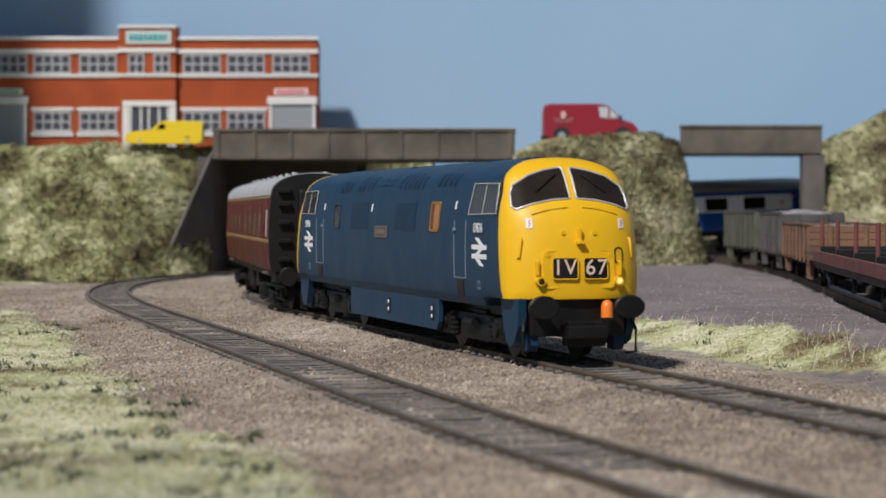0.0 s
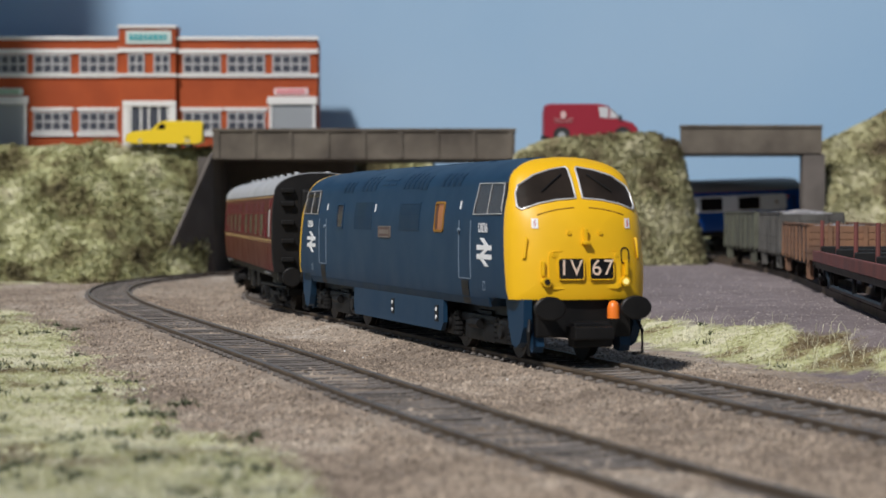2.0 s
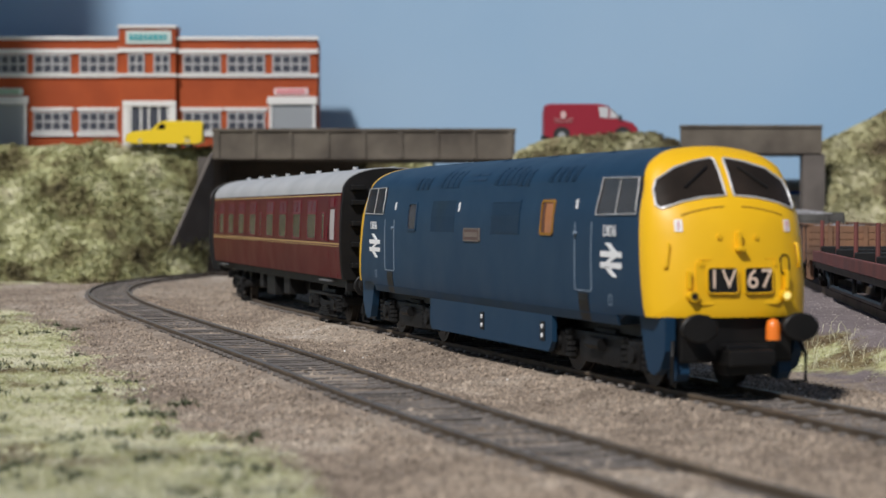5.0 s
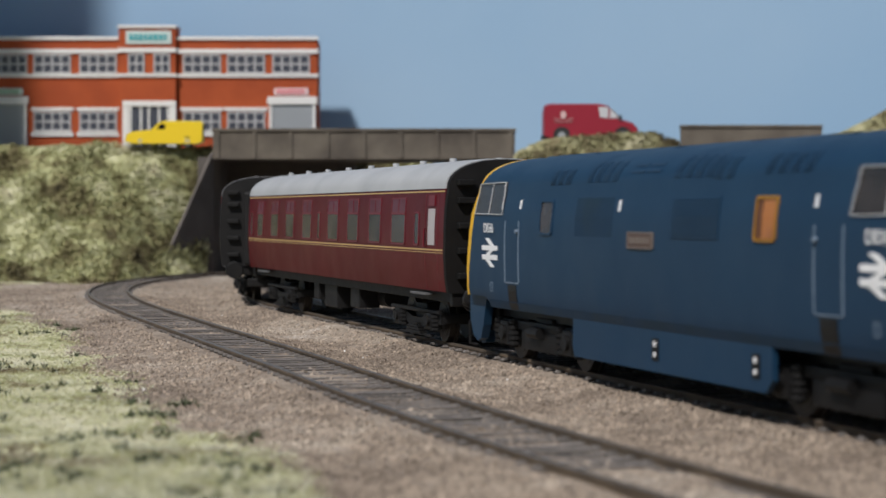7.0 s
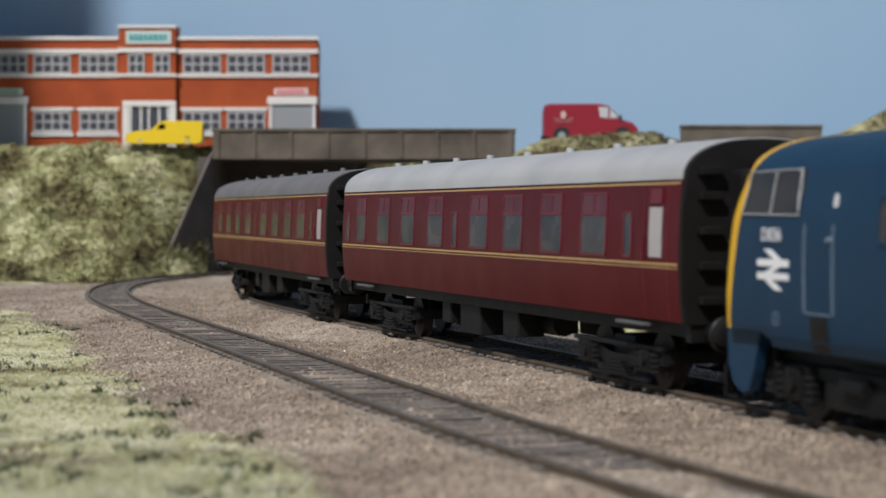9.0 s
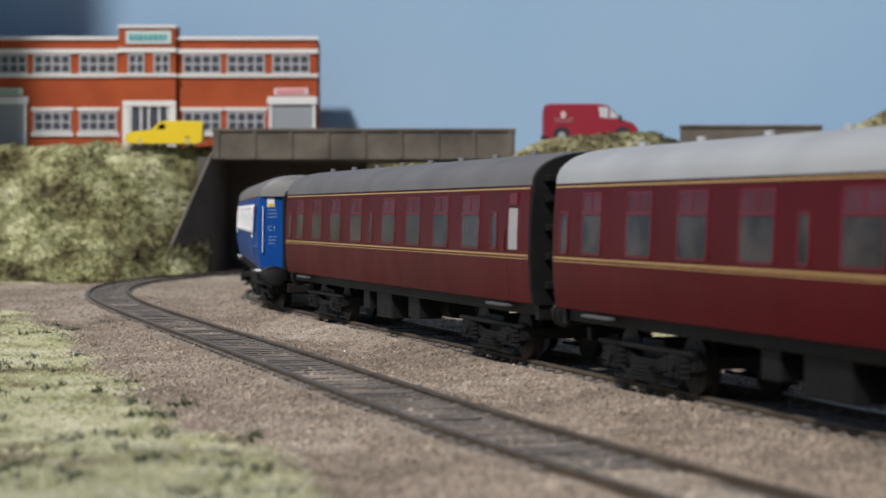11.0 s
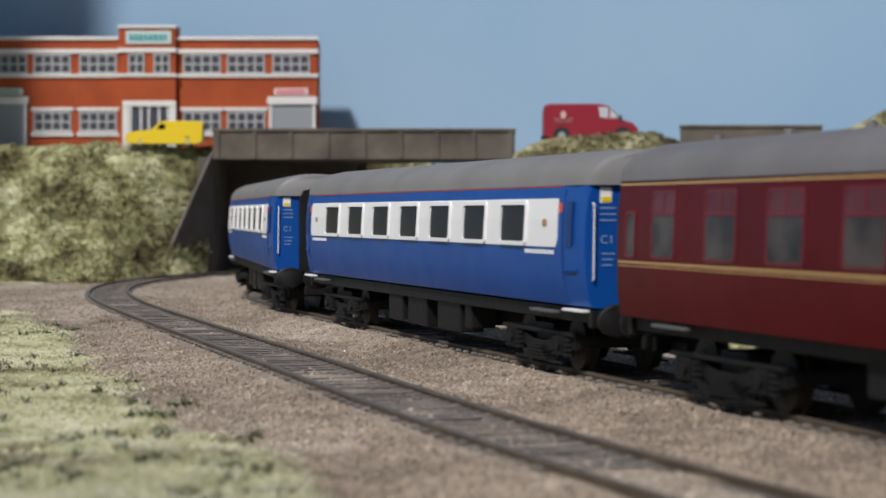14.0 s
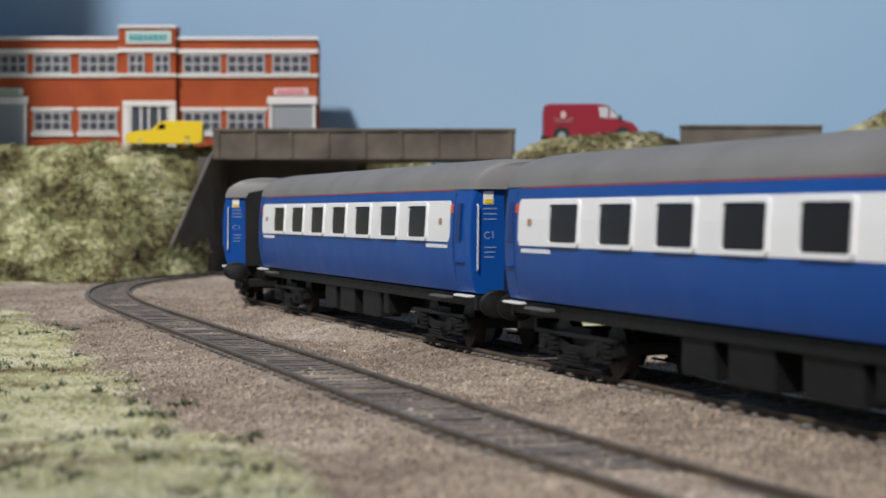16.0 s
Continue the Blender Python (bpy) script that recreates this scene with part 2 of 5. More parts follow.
M_PANE = mat("tinted_pane", (0.012, 0.0095, 0.0095), 0.3, spec=0.1)
M_PANEM = mat("dusty_pane", (0.072, 0.058, 0.053), 0.22, second=(0.022, 0.019, 0.018), scale=90, spec=0.15, mix_lo=0.35, mix_hi=0.6)
M_PINK = mat("frosted_toplight", (0.105, 0.028, 0.042), 0.4, second=(0.075, 0.012, 0.02), scale=90, spec=0.25)
M_FROST = mat("frosted_white_pane", (0.42, 0.39, 0.39), 0.4)
M_BRICK = mat("orange_red_brick", (0.40, 0.085, 0.03), 0.85, second=(0.33, 0.068, 0.026), scale=40, grain=0.2, spec=0.2)
M_STONE = mat("white_stone_trim", (0.72, 0.70, 0.68), 0.7)
M_SASH = mat("dull_white_sash", (0.42, 0.41, 0.42), 0.7)
M_GREYDOOR = mat("grey_shutter", (0.30, 0.32, 0.34), 0.6)
M_REDVAN = mat("red_van_paint", (0.26, 0.008, 0.022), 0.4, coat=0.15)
M_YELVAN = mat("yellow_van_paint", (0.80, 0.56, 0.01), 0.4, coat=0.2)
M_RUBBER = mat("tyre_rubber", (0.02, 0.02, 0.02), 0.8)
M_WAGB = mat("faded_brown_wagon", (0.23, 0.118, 0.065), 0.85, second=(0.12, 0.068, 0.045), scale=60, grain=0.4)
M_WAGG = mat("weathered_grey_wagon", (0.11, 0.105, 0.095), 0.85, second=(0.07, 0.066, 0.06), scale=80, grain=0.4)
M_WAGN = mat("grey_green_wagon", (0.115, 0.12, 0.085), 0.85, second=(0.075, 0.076, 0.058), scale=80, grain=0.4)
M_WAGR = mat("oxide_red_wagon", (0.17, 0.05, 0.042), 0.8, second=(0.12, 0.04, 0.036), scale=80)
M_CORR = mat("corridor_black", (0.007, 0.0065, 0.0065), 0.55, second=(0.011, 0.010, 0.010), scale=90, spec=0.28)

# ---- the line of the tracks, in millimetres ----
K_AT = (-400, 200, 500, 800, 1100, 1370, 1430)
K_MAIN_AT = (-400, 200, 450, 600, 750, 900, 1100, 1250, 1345, 1480, 1530)
K_MAIN = (-0.098, 0.042, -0.032, 1.616, 1.859, 0.85, 2.1, 4.4, 1.7, 1.7, 0.0)
K_NEAR = (2.229, -0.113, 0.158, 1.748, 2.227, 2.304, 0.0)
STEP = 10.0
S_ALL = np.arange(-1500, 2600, STEP)
I_ZERO = int(1500 / STEP)


def line_from(knots, bends, heading, x0):
    """A line that starts at x0 and bends by the given curvature as it runs back."""
    k = np.interp(S_ALL, knots, bends) * 1e-3
    c = np.concatenate([[0], np.cumsum((k[1:] + k[:-1]) / 2 * STEP)])
    phi = radians(heading) - (c - c[I_ZERO])
    tx, ty = -np.sin(phi), np.cos(phi)
    x = np.concatenate([[0], np.cumsum((tx[1:] + tx[:-1]) / 2 * STEP)])
    y = np.concatenate([[0], np.cumsum((ty[1:] + ty[:-1]) / 2 * STEP)])
    return np.stack([x - x[I_ZERO] + x0, y - y[I_ZERO] + 300], 1), np.stack([np.cos(phi), np.sin(phi)], 1)


NEAR, SIDE = line_from(K_AT, K_NEAR, 19.6, 26.07)
_mid, SIDE_MAIN = line_from(K_MAIN_AT, K_MAIN, 17.213, 25.38)
MAIN = _mid + 67.54 * SIDE_MAIN
A_MAIN = np.concatenate([[0], np.cumsum(np.hypot(*np.diff(MAIN, axis=0).T))])
A_MAIN -= A_MAIN[I_ZERO]


def rise(s):
    """The line climbs a little towards the back of the layout."""
    t = min(1, max(0, (s - 980) / 300))
    return 9.4 * t * t * (3 - 2 * t)


def line_at(track, arc, s):
    return Vector((np.interp(s, arc, track[:, 0]), np.interp(s, arc, track[:, 1]), rise(s)))


def ground_far(x, y):
    """Height of the trackbed where the line climbs."""
    t = min(1, max(0, (y - 1290) / 130)) * min(1, max(0, (x + 60) / 200))
    return 9.4 * t

# ---- the setting ----
import functools

_NX, _NY, _MX, _MY = NEAR[:, 0].copy(), NEAR[:, 1].copy(), MAIN[:, 0].copy(), MAIN[:, 1].copy()


@functools.lru_cache(maxsize=4096)
def near_track_gap(x, y):
    """Signed distance from the near line's middle: positive towards the main line."""
    i = int(np.argmin((_NX - x) ** 2 + (_NY - y) ** 2))
    return float((x - _NX[i]) * SIDE[i, 0] + (y - _NY[i]) * SIDE[i, 1])


@functools.lru_cache(maxsize=4096)
def main_track_gap(x, y):
    i = int(np.argmin((_MX - x) ** 2 + (_MY - y) ** 2))
    return float((x - _MX[i]) * SIDE_MAIN[i, 0] + (y - _MY[i]) * SIDE_MAIN[i, 1])


@functools.lru_cache(maxsize=4096)
def turf_amount(x, y):
    """How far a spot is covered with turf, 0 to 1."""
    d = near_track_gap(x, y)
    wob = 13 * noise.noise((x * 0.012, y * 0.008, 3.0)) + 9 * noise.noise((x * 0.05, y * 0.035, 9.0)) + 5 * noise.noise((x * 0.13, y * 0.1, 4.0))
    edge = 36 + 34 * min(1, max(0, (y - 820) / 120)) - 38 * min(1, max(0, (y - 1150) / 80))
    left = (-d - edge + wob) / 16
    right = 0.0
    if 300 < y < 900 and d > 0:
        right = (17 - abs(main_track_gap(x, y) - 75) + 0.9 * wob) / 12
    if not (-420 < x < 420 and 90 < y < 1460):
        return 0.0
    return max(0.0, min(1.0, max(left, right)))


def height_at(x, y):
    d = near_track_gap(x, y)
    h = -4.2 + ground_far(x, y)
    g = main_track_gap(x, y)
    h += 2.5 * max(0.0, min(1.0, (27 - min(abs(d), abs(g))) / 12))
    up = max(0.0, min(1.0, (g - 60) / 40)) if d > 0 else 0.0
    h += max(0.0, 9.0 - ground_far(x, y)) * up * up * (3 - 2 * up)
    h += 2.0 * turf_amount(x, y) * (0.6 + noise.noise((x * 0.03, y * 0.02, 0)))
    h += 0.5 * noise.noise((x * 0.06, y * 0.06, 1.0))
    return h


def build_ground():
    xs = list(np.arange(-320, 360, 5.0))
    ys = list(np.arange(150, 1450, 6.0))
    xs = [-1100, -700, -500, -400] + xs + [365, 400, 500, 700, 1200]
    ys = [-700, -300, 0, 80, 120] + ys + [1460, 1500, 1552]
    bm = bmesh.new()
    grid, turf, ash = [], [], []
    for y in ys:
        grid.append([bm.verts.new((x, y, height_at(x, y))) for x in xs])
        for x in xs:
            turf.append(turf_amount(x, y))
            ash.append(max(0.0, min(1.0, (main_track_gap(x, y) - 50) / 18)) if y > 250 else 0.0)
    for j in range(len(ys) - 1):
        for i in range(len(xs) - 1):
            bm.faces.new((grid[j][i], grid[j][i + 1], grid[j + 1][i + 1], grid[j + 1][i]))
    ob = part("ground", bm, M_GROUND, smooth=60)
    ob.data.attributes.new("turf", "FLOAT", "POINT").data.foreach_set("value", turf)
    ob.data.attributes.new("ash", "FLOAT", "POINT").data.foreach_set("value", ash)
    tagged(ob, "tan ballast, ash and green turf of the model layout", "ground", kind="structure")


build_ground()


def build_baseboard():
    bm = bmesh.new()
    box(bm, -1100, 1200, -700, 1552, -60, -8)
    tagged(part("baseboard", bm, mat("plywood", (0.42, 0.30, 0.18), 0.7, second=(0.34, 0.23, 0.13), scale=12)), "plywood baseboard under the scenery", "baseboard", kind="structure")
    bm = bmesh.new()
    box(bm, -1500, 1500, 1553, 1565, -60, 620)
    tagged(part("backdrop", bm, M_SKY), "pale blue painted sky board", "backdrop", kind="structure")
    # out of view, added to cast shade over the left works and sky
    bm = bmesh.new()
    box(bm, -447, -435, 1238, 1551, -60, 620)
    tagged(part("wall_west", bm, M_SKY), "unseen pale blue board added to shade the left of the layout", "wall", kind="structure")


build_baseboard()


def build_track(name, track, label, arc, across, rail_at):
    top = thing(name, label, "railway track")
    top["kind"] = "structure"
    lo, hi = -330.0, 1560.0
    for side in (-1, 1):
        bm = bmesh.new()
        rings = []
        for s, p, n in zip(arc, track, across):
            if s < lo or s > hi or p[1] > 1536:
                continue
            z = rise(s)
            r = []
            for du, dz in ((-1.2, -2.9), (1.2, -2.9), (1.2, -2.5), (0.35, -2.2), (0.35, -0.95), (0.62, -0.7), (0.62, -0.08), (0.4, 0), (-0.4, 0), (-0.62, -0.08), (-0.62, -0.7), (-0.35, -0.95), (-0.35, -2.2), (-1.2, -2.5)):
                q = p + n * (side * rail_at + du)
                r.append((q[0], q[1], z + dz))
            rings.append(r)
        vr = loft(bm, rings, True, True, True)
        bm.faces.ensure_lookup_table()
        for f in bm.faces:
            if len(f.verts) == 4 and f.calc_center_median().z > -0.12 + min(v.co.z for v in f.verts) and all(v.co.z > -0.1 for v in f.verts):
                f.material_index = 1
        part("rail", bm, [M_RAIL, M_RAILTOP], top, smooth=30)
    bm = bmesh.new()
    rings = []
    for s, p, n in zip(arc, track, across):
        if lo <= s <= hi and p[1] <= 1536:
            fill = max(0.0, min(1.0, 0.05 + 2.0 * noise.noise((s * 0.011, rail_at, 3.0))))
            rings.append([tuple(p + n * o) + (rise(s) - 2.45 + (1.0 * fill if abs(o) < 6.5 else 1.0) - dz,) for o, dz in ((-8.6, 0), (-6.8, 0), (-5.8, 0), (0, 0.1), (5.8, 0), (6.8, 0), (8.6, 0), (8.6, 1.5), (-8.6, 1.5))])
    loft(bm, rings, True, True, True)
    part("four_foot", bm, M_FOURFOOT, top, "dark stained ballast between the rails")
    bm = bmesh.new()
    # top keeps the sleeper colour; other faces carry the painted gap shade
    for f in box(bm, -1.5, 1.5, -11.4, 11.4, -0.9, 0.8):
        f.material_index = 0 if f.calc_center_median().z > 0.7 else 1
    for side in (-1, 1):
        for e in (-1, 1):
            box(bm, -0.8, 0.8, side * rail_at + e * 1.4 - 0.6, side * rail_at + e * 1.4 + 0.6, 0.7, 1.25)
    first = None
    s = 5.0
    while s < 1330:
        p, n = line_at(track, arc, s), None
        q = line_at(track, arc, s + 4)
        ang = math.atan2(q.y - p.y, q.x - p.x) + radians(random.uniform(-1.2, 1.2))
        if first is None:
            first = part("sleeper", bm, [M_SLEEPER, M_GAPSHADE], top, at=(p.x, p.y, p.z - 2.2))
            first.rotation_euler = (0, 0, ang)
        else:
            same("sleeper", first.data, top, (p.x, p.y, p.z - 2.2 + random.uniform(-0.22, 0.12)), ang)
        s += 6.8
    return top


build_track("near_track", NEAR, "rusty rails on grey sleepers curving across the layout", S_ALL, SIDE, 9.3)
build_track("main_track", MAIN, "brown rails on sleepers carrying the train", A_MAIN, SIDE_MAIN, 8.9)


def build_bridge():
    top = thing("road_bridge", "weathered grey concrete road bridge with dark opening", "bridge")
    y0, y1 = 1290, 1397
    bm = bmesh.new()
    xa, xb = -150, 47
    box(bm, xa, xb, y0 + 2, y1, 73, 78.5)
    part("deck", bm, M_DARKSTONE, top)
    for yy, nm in ((y0, "parapet"), (y1 - 6, "parapet")):
        bm = bmesh.new()
        box(bm, xa, xb, yy, yy + 5, 72.5, 90.5, 0.5)
        p = part(nm, bm, M_CONC, top, "stained concrete parapet")
        bm = bmesh.new()
        box(bm, xa - 0.6, xb + 0.6, yy - 1.2, yy + 6.2, 90.5, 92.6, 0.4)
        part("coping", bm, M_CONC, p)
        for k in range(9):
            x = xa + 3 + k * (xb - xa - 6) / 8
            bm = bmesh.new()
            box(bm, x - 1.3, x + 1.3, yy - 1.0, yy + 0.3, 73, 90.4, 0.2)
            part("pilaster", bm, M_CONC, p)
    bm = bmesh.new()
    box(bm, xa - 10, xa - 0.4, y0 + 1, y1, -6, 74)
    part("abutment", bm, M_DARKSTONE, top, "sooty dark abutment")
    # splayed wing wall in front of the opening
    bm = bmesh.new()
    prism(bm, [(0, 0), (0, 77), (1, 8), (1, 0)], 1, lambda a, b, d: (-150 - 24 * a - 1.6 * d, 1291 - 52 * a + 0.6 * d, -6 if b == 0 else b))
    part("wing_wall", bm, M_DARKSTONE, top, "sloping dark wing wall")
    bm = bmesh.new()
    box(bm, -164, -62, 1397.4, 1404, -6, 78)
    part("back_wall", bm, M_DARKSTONE, top, "dark wall behind the opening")
    # second span
    b2 = thing("side_bridge", "grey concrete footbridge span over the siding", "bridge")
    y = 1340
    # the deck's depth is made up, added to shade coaches passing beneath
    for nm, mt, dims, bev in (("parapet", M_CONC, (161.2, 256.6, y, y + 6, 77.7, 95.1), 0.5), ("pier", M_DARKSTONE, (244, 259, y + 1, y + 14, -4, 77.6), 0.6),
                              ("pier", M_DARKSTONE, (155, 161, y + 1, y + 14, -4, 77.6), 0.6), ("deck", M_DARKSTONE, (161.2, 256.6, y + 6.2, y + 90, 78.2, 82.5), 0)):
        bm = bmesh.new()
        box(bm, *dims, bev)
        p = part(nm, bm, mt, b2)
        if nm == "parapet":
            bm = bmesh.new()
            box(bm, 160.7, 257.1, y - 1, y + 7, 95.1, 97.1, 0.4)
            part("coping", bm, M_CONC, p)


build_bridge()


def hill(name, label, foot, crest, x0, x1, top, seed, back=40, n=90, clumps=2600, steep=0.8, cover=None):
    """A bank of scenery: a lumpy sheet from its foot up to a flat crest, covered in foam clumps."""
    rnd = random.Random(seed)
    bm = bmesh.new()
    cols = []
    m = 16
    for i in range(n + 1):
        x = x0 + (x1 - x0) * i / n
        col = []
        yf, yc, zt = foot(x), crest(x), top(x)
        for j in range(m + 1):
            t = j / m
            up = t ** steep
            y = yf + (yc - yf) * t
            bump = 9 * noise.noise((x * 0.028 + seed, y * 0.03, t * 3)) + 2.2 * noise.noise((x * 0.11, y * 0.1, seed + t * 8))
            col.append(bm.verts.new((x, y - bump, -5 + (zt + 5) * up + (0.35 * bump if j < m else 0))))
        col.append(bm.verts.new((x, yc + back, zt)))
        col.append(bm.verts.new((x, yc + back, -5)))
        cols.append(col)
    for u, v in zip(cols[:-1], cols[1:]):
        for j in range(len(u) - 1):
            bm.faces.new((u[j], v[j], v[j + 1], u[j + 1]))
    bm.faces.new(cols[0])
    bm.faces.new(cols[-1][::-1])
    top_ob = part(name, bm, cover or M_BANK, smooth=80)
    tagged(top_ob, label, "embankment", kind="structure")
    bm = bmesh.new()
    verts, faces = [], []
    for k in range(clumps):
        x = rnd.uniform(x0, x1)
        t = rnd.random() ** 0.9
        yf, yc, zt = foot(x), crest(x), top(x)
        y = yf + (yc - yf) * t
        bump = 9 * noise.noise((x * 0.028 + seed, y * 0.03, t * 3)) + 2.2 * noise.noise((x * 0.11, y * 0.1, seed + t * 8))
        c = Vector((x, y - bump, -5 + (zt + 5) * t ** steep + 0.35 * bump))
        if k % 6 == 0:
            t, y = 1.0, yc + rnd.uniform(-3, 4)
        r = rnd.uniform(0.7, 2.8) * (0.85 + 0.7 * noise.noise((x * 0.05, t * 4, seed + 2)))
        for _ in range(9):
            d = Vector((rnd.gauss(0, 1), rnd.gauss(0, 1), rnd.gauss(0, 1)))
            a = d.orthogonal().normalized() * r * rnd.uniform(0.4, 0.8)
            b = d.cross(a).normalized() * r * rnd.uniform(0.3, 0.8)
            o = c + d.normalized() * r * 0.7
            i0 = len(verts)
            verts += [o + a, o + b, o - a * 0.6 + d.normalized() * r * 0.5]
            faces.append((i0, i0 + 1, i0 + 2))
    me = bpy.data.meshes.new("foliage")
    me.from_pydata([v * MM for v in verts], [], faces)
    me.materials.append(cover or M_BUSH)
    ob = new("foliage", me)
    ob.parent = top_ob
    ob["kind"] = "stuff"
    ob["label"] = "olive and straw coloured foam foliage"
    return top_ob


def lerp(a, b, t):
    t = min(1, max(0, t))
    return a + (b - a) * t


hill("embankment", "overgrown olive green bank below the road", lambda x: float(np.interp(x, (-420, -215, -190, -174, -160, -153), (1150, 1160, 1180, 1216, 1246, 1268))) + 5 * noise.noise((x * 0.02, 1, 1)), lambda x: 1316, -420, -153,
     lambda x: lerp(84, 81, (x + 420) / 268) + 1.5 * noise.noise((x * 0.05, 0, 4)), 11, back=130, clumps=21000, steep=1.25)
hill("bank_mound", "overgrown mound between the two bridges", lambda x: 1226 + 20 * lerp(0, 1, (x - 125) / 40),
     lambda x: 1290 + 14 * lerp(0, 1, (x - 150) / 18), 49, 168, lambda x: (lerp(79, 87.5, (x - 49) / 26) - 5 * lerp(0, 1, (x - 130) / 30) + 2 * noise.noise((x * 0.07, 2, 8))) * (1 - 0.85 * lerp(0, 1, (x - 152) / 16) ** 1.7), 23, back=42, n=60, clumps=11000, steep=0.75, cover=M_SCRUB)
hill("bank_back", "low overgrown bank behind the tracks", lambda x: 1531, lambda x: 1544, -78, -8, lambda x: 80, 51, back=6, n=24, clumps=900)
# made-up low bank, added to keep the gap under far coaches dark
hill("bank_low", "low bank added to darken the gap under the far coaches", lambda x: 1462, lambda x: 1490, 110, 380, lambda x: 24, 63, back=30, n=40, clumps=2500, cover=M_SCRUB)
hill("bank_right", "overgrown bank beside the side bridge", lambda x: 1312, lambda x: 1390, 258, 440, lambda x: lerp(84, 114, (x - 262) / 60) + 3 * noise.noise((x * 0.05, 0, 6)), 37, back=20, n=50, clumps=9000, cover=M_SCRUB)


def build_factory():
    y = 1480
    top = thing("factory", "two-storey orange brick works with white trim", "building")
    xl, xr = -372, -94
    k = 3500.0 / y

    def X(px):
        return (px - 784) / k

    def Z(py):
        return 37.65 + (377 - py) / k

    bm = bmesh.new()
    box(bm, xl, xr, y, y + 34, 80, Z(72), 0.2)
    part("wall", bm, M_BRICK, top)
    bm = bmesh.new()
    box(bm, X(213), X(313), y - 5, y + 20, 80, Z(52), 0.2)
    tower = part("entrance_tower", bm, M_BRICK, top)
    bm = bmesh.new()
    box(bm, X(211), X(315), y - 6.5, y + 21, Z(52), Z(47), 0.3)
    part("coping", bm, M_STONE, tower)
    for z0, z1 in ((72, 66), (96, 88), (138, 132)):
        for a, b in ((xl - 1, X(213)), (X(313), xr + 1)):
            bm = bmesh.new()
            box(bm, a, b, y - 1.6, y + 1, Z(z0), Z(z1), 0.25)
            part("string_course", bm, M_STONE, top)
    for z0, z1 in ((95, 87), (138, 132)):
        bm = bmesh.new()
        box(bm, X(211), X(315), y - 6.6, y - 4, Z(z0), Z(z1), 0.25)
        part("string_course", bm, M_STONE, tower)

    def window(px0, px1, py0, py1, cols, rows, yy, parent):
        bm = bmesh.new()
        x0, x1, z0, z1 = X(px0), X(px1), Z(py1), Z(py0)
        box(bm, x0, x1, yy - 0.35, yy + 0.3, z0, z1)
        w = part("window", bm, mat_window, parent)
        bm = bmesh.new()
        t = 1.3
        for c in range(cols + 1):
            x = x0 + (x1 - x0) * c / cols
            box(bm, x - t / 2, x + t / 2, yy - 1.0, yy - 0.3, z0, z1)
        for r in range(rows + 1):
            z = z0 + (z1 - z0) * r / rows
            box(bm, x0 - t / 2, x1 + t / 2, yy - 1.05, yy - 0.3, z - t / 2, z + t / 2)
        part("window_frame", bm, M_SASH, w)
        bm = bmesh.new()
        box(bm, x0 - 1, x1 + 1, yy - 2, yy + 0.2, z0 - 1.2, z0 - 0.3)
        part("window_sill", bm, M_STONE, w)

    mat_window = mat("dark_window", (0.06, 0.065, 0.085), 0.25)
    for a, b in ((-12, 48), (62, 125), (143, 206), (326, 390), (404, 468), (484, 547)):
        window(a, b, 99, 130, 4, 2, y, top)
    for a, b in ((231, 257), (276, 302)):
        window(a, b, 98, 131, 2, 2, y - 5, tower)
    for a, b in ((62, 125), (143, 206), (326, 390), (404, 468)):
        window(a, b, 200, 232, 4, 2, y, top)
        bm = bmesh.new()
        box(bm, X(a - 6), X(b + 6), y - 1.4, y + 0.5, Z(197), Z(191), 0.2)
        part("lintel", bm, M_STONE, top)
        bm = bmesh.new()
        box(bm, X(a - 6), X(b + 6), y - 1.4, y + 0.5, Z(242), Z(235), 0.2)
        part("sill_band", bm, M_STONE, top)
    # doorway in the tower
    bm = bmesh.new()
    box(bm, X(220), X(232), y - 7, y - 4, 80, Z(180), 0.3)
    box(bm, X(303), X(314), y - 7, y - 4, 80, Z(180), 0.3)
    box(bm, X(220), X(314), y - 7.3, y - 4, Z(190), Z(180), 0.3)
    part("door_surround", bm, M_STONE, tower)
    bm = bmesh.new()
    box(bm, X(232), X(303), y - 5.6, y - 4.6, 80, Z(190))
    d = part("door", bm, mat_window, tower)
    for px in (234, 252, 266, 284, 300):
        bm = bmesh.new()
        box(bm, X(px) - 0.7, X(px) + 0.7, y - 6.2, y - 5.5, 80, Z(190))
        part("door_frame", bm, M_STONE, d)
    # goods doors
    for a, b in ((474, 562), (-30, 52)):
        bm = bmesh.new()
        box(bm, X(a), X(b), y - 3, y, Z(186), Z(172), 0.4)
        box(bm, X(a + 3), X(a + 8), y - 2.4, y, 80, Z(186), 0.2)
        box(bm, X(b - 8), X(b - 3), y - 2.4, y, 80, Z(186), 0.2)
        s = part("door_surround", bm, M_STONE, top)
        bm = bmesh.new()
        box(bm, X(a + 8), X(b - 8), y - 1.0, y - 0.2, 80, Z(186))
        sh = part("shutter", bm, M_GREYDOOR, s, "grey roller shutter")
        for r in range(12):
            z = 80 + (Z(186) - 80) * r / 12
            bm = bmesh.new()
            box(bm, X(a + 8), X(b - 8), y - 1.4, y - 0.9, z, z + (Z(186) - 80) / 12 - 0.25)
            part("slat", bm, M_GREYDOOR, sh)
    # boards with writing that cannot be read
    bm = bmesh.new()
    box(bm, X(226), X(306), y - 6.2, y - 5, Z(80), Z(57), 0.2)
    sg = part("signboard", bm, mat("pale_sign", (0.55, 0.62, 0.60), 0.6), tower)
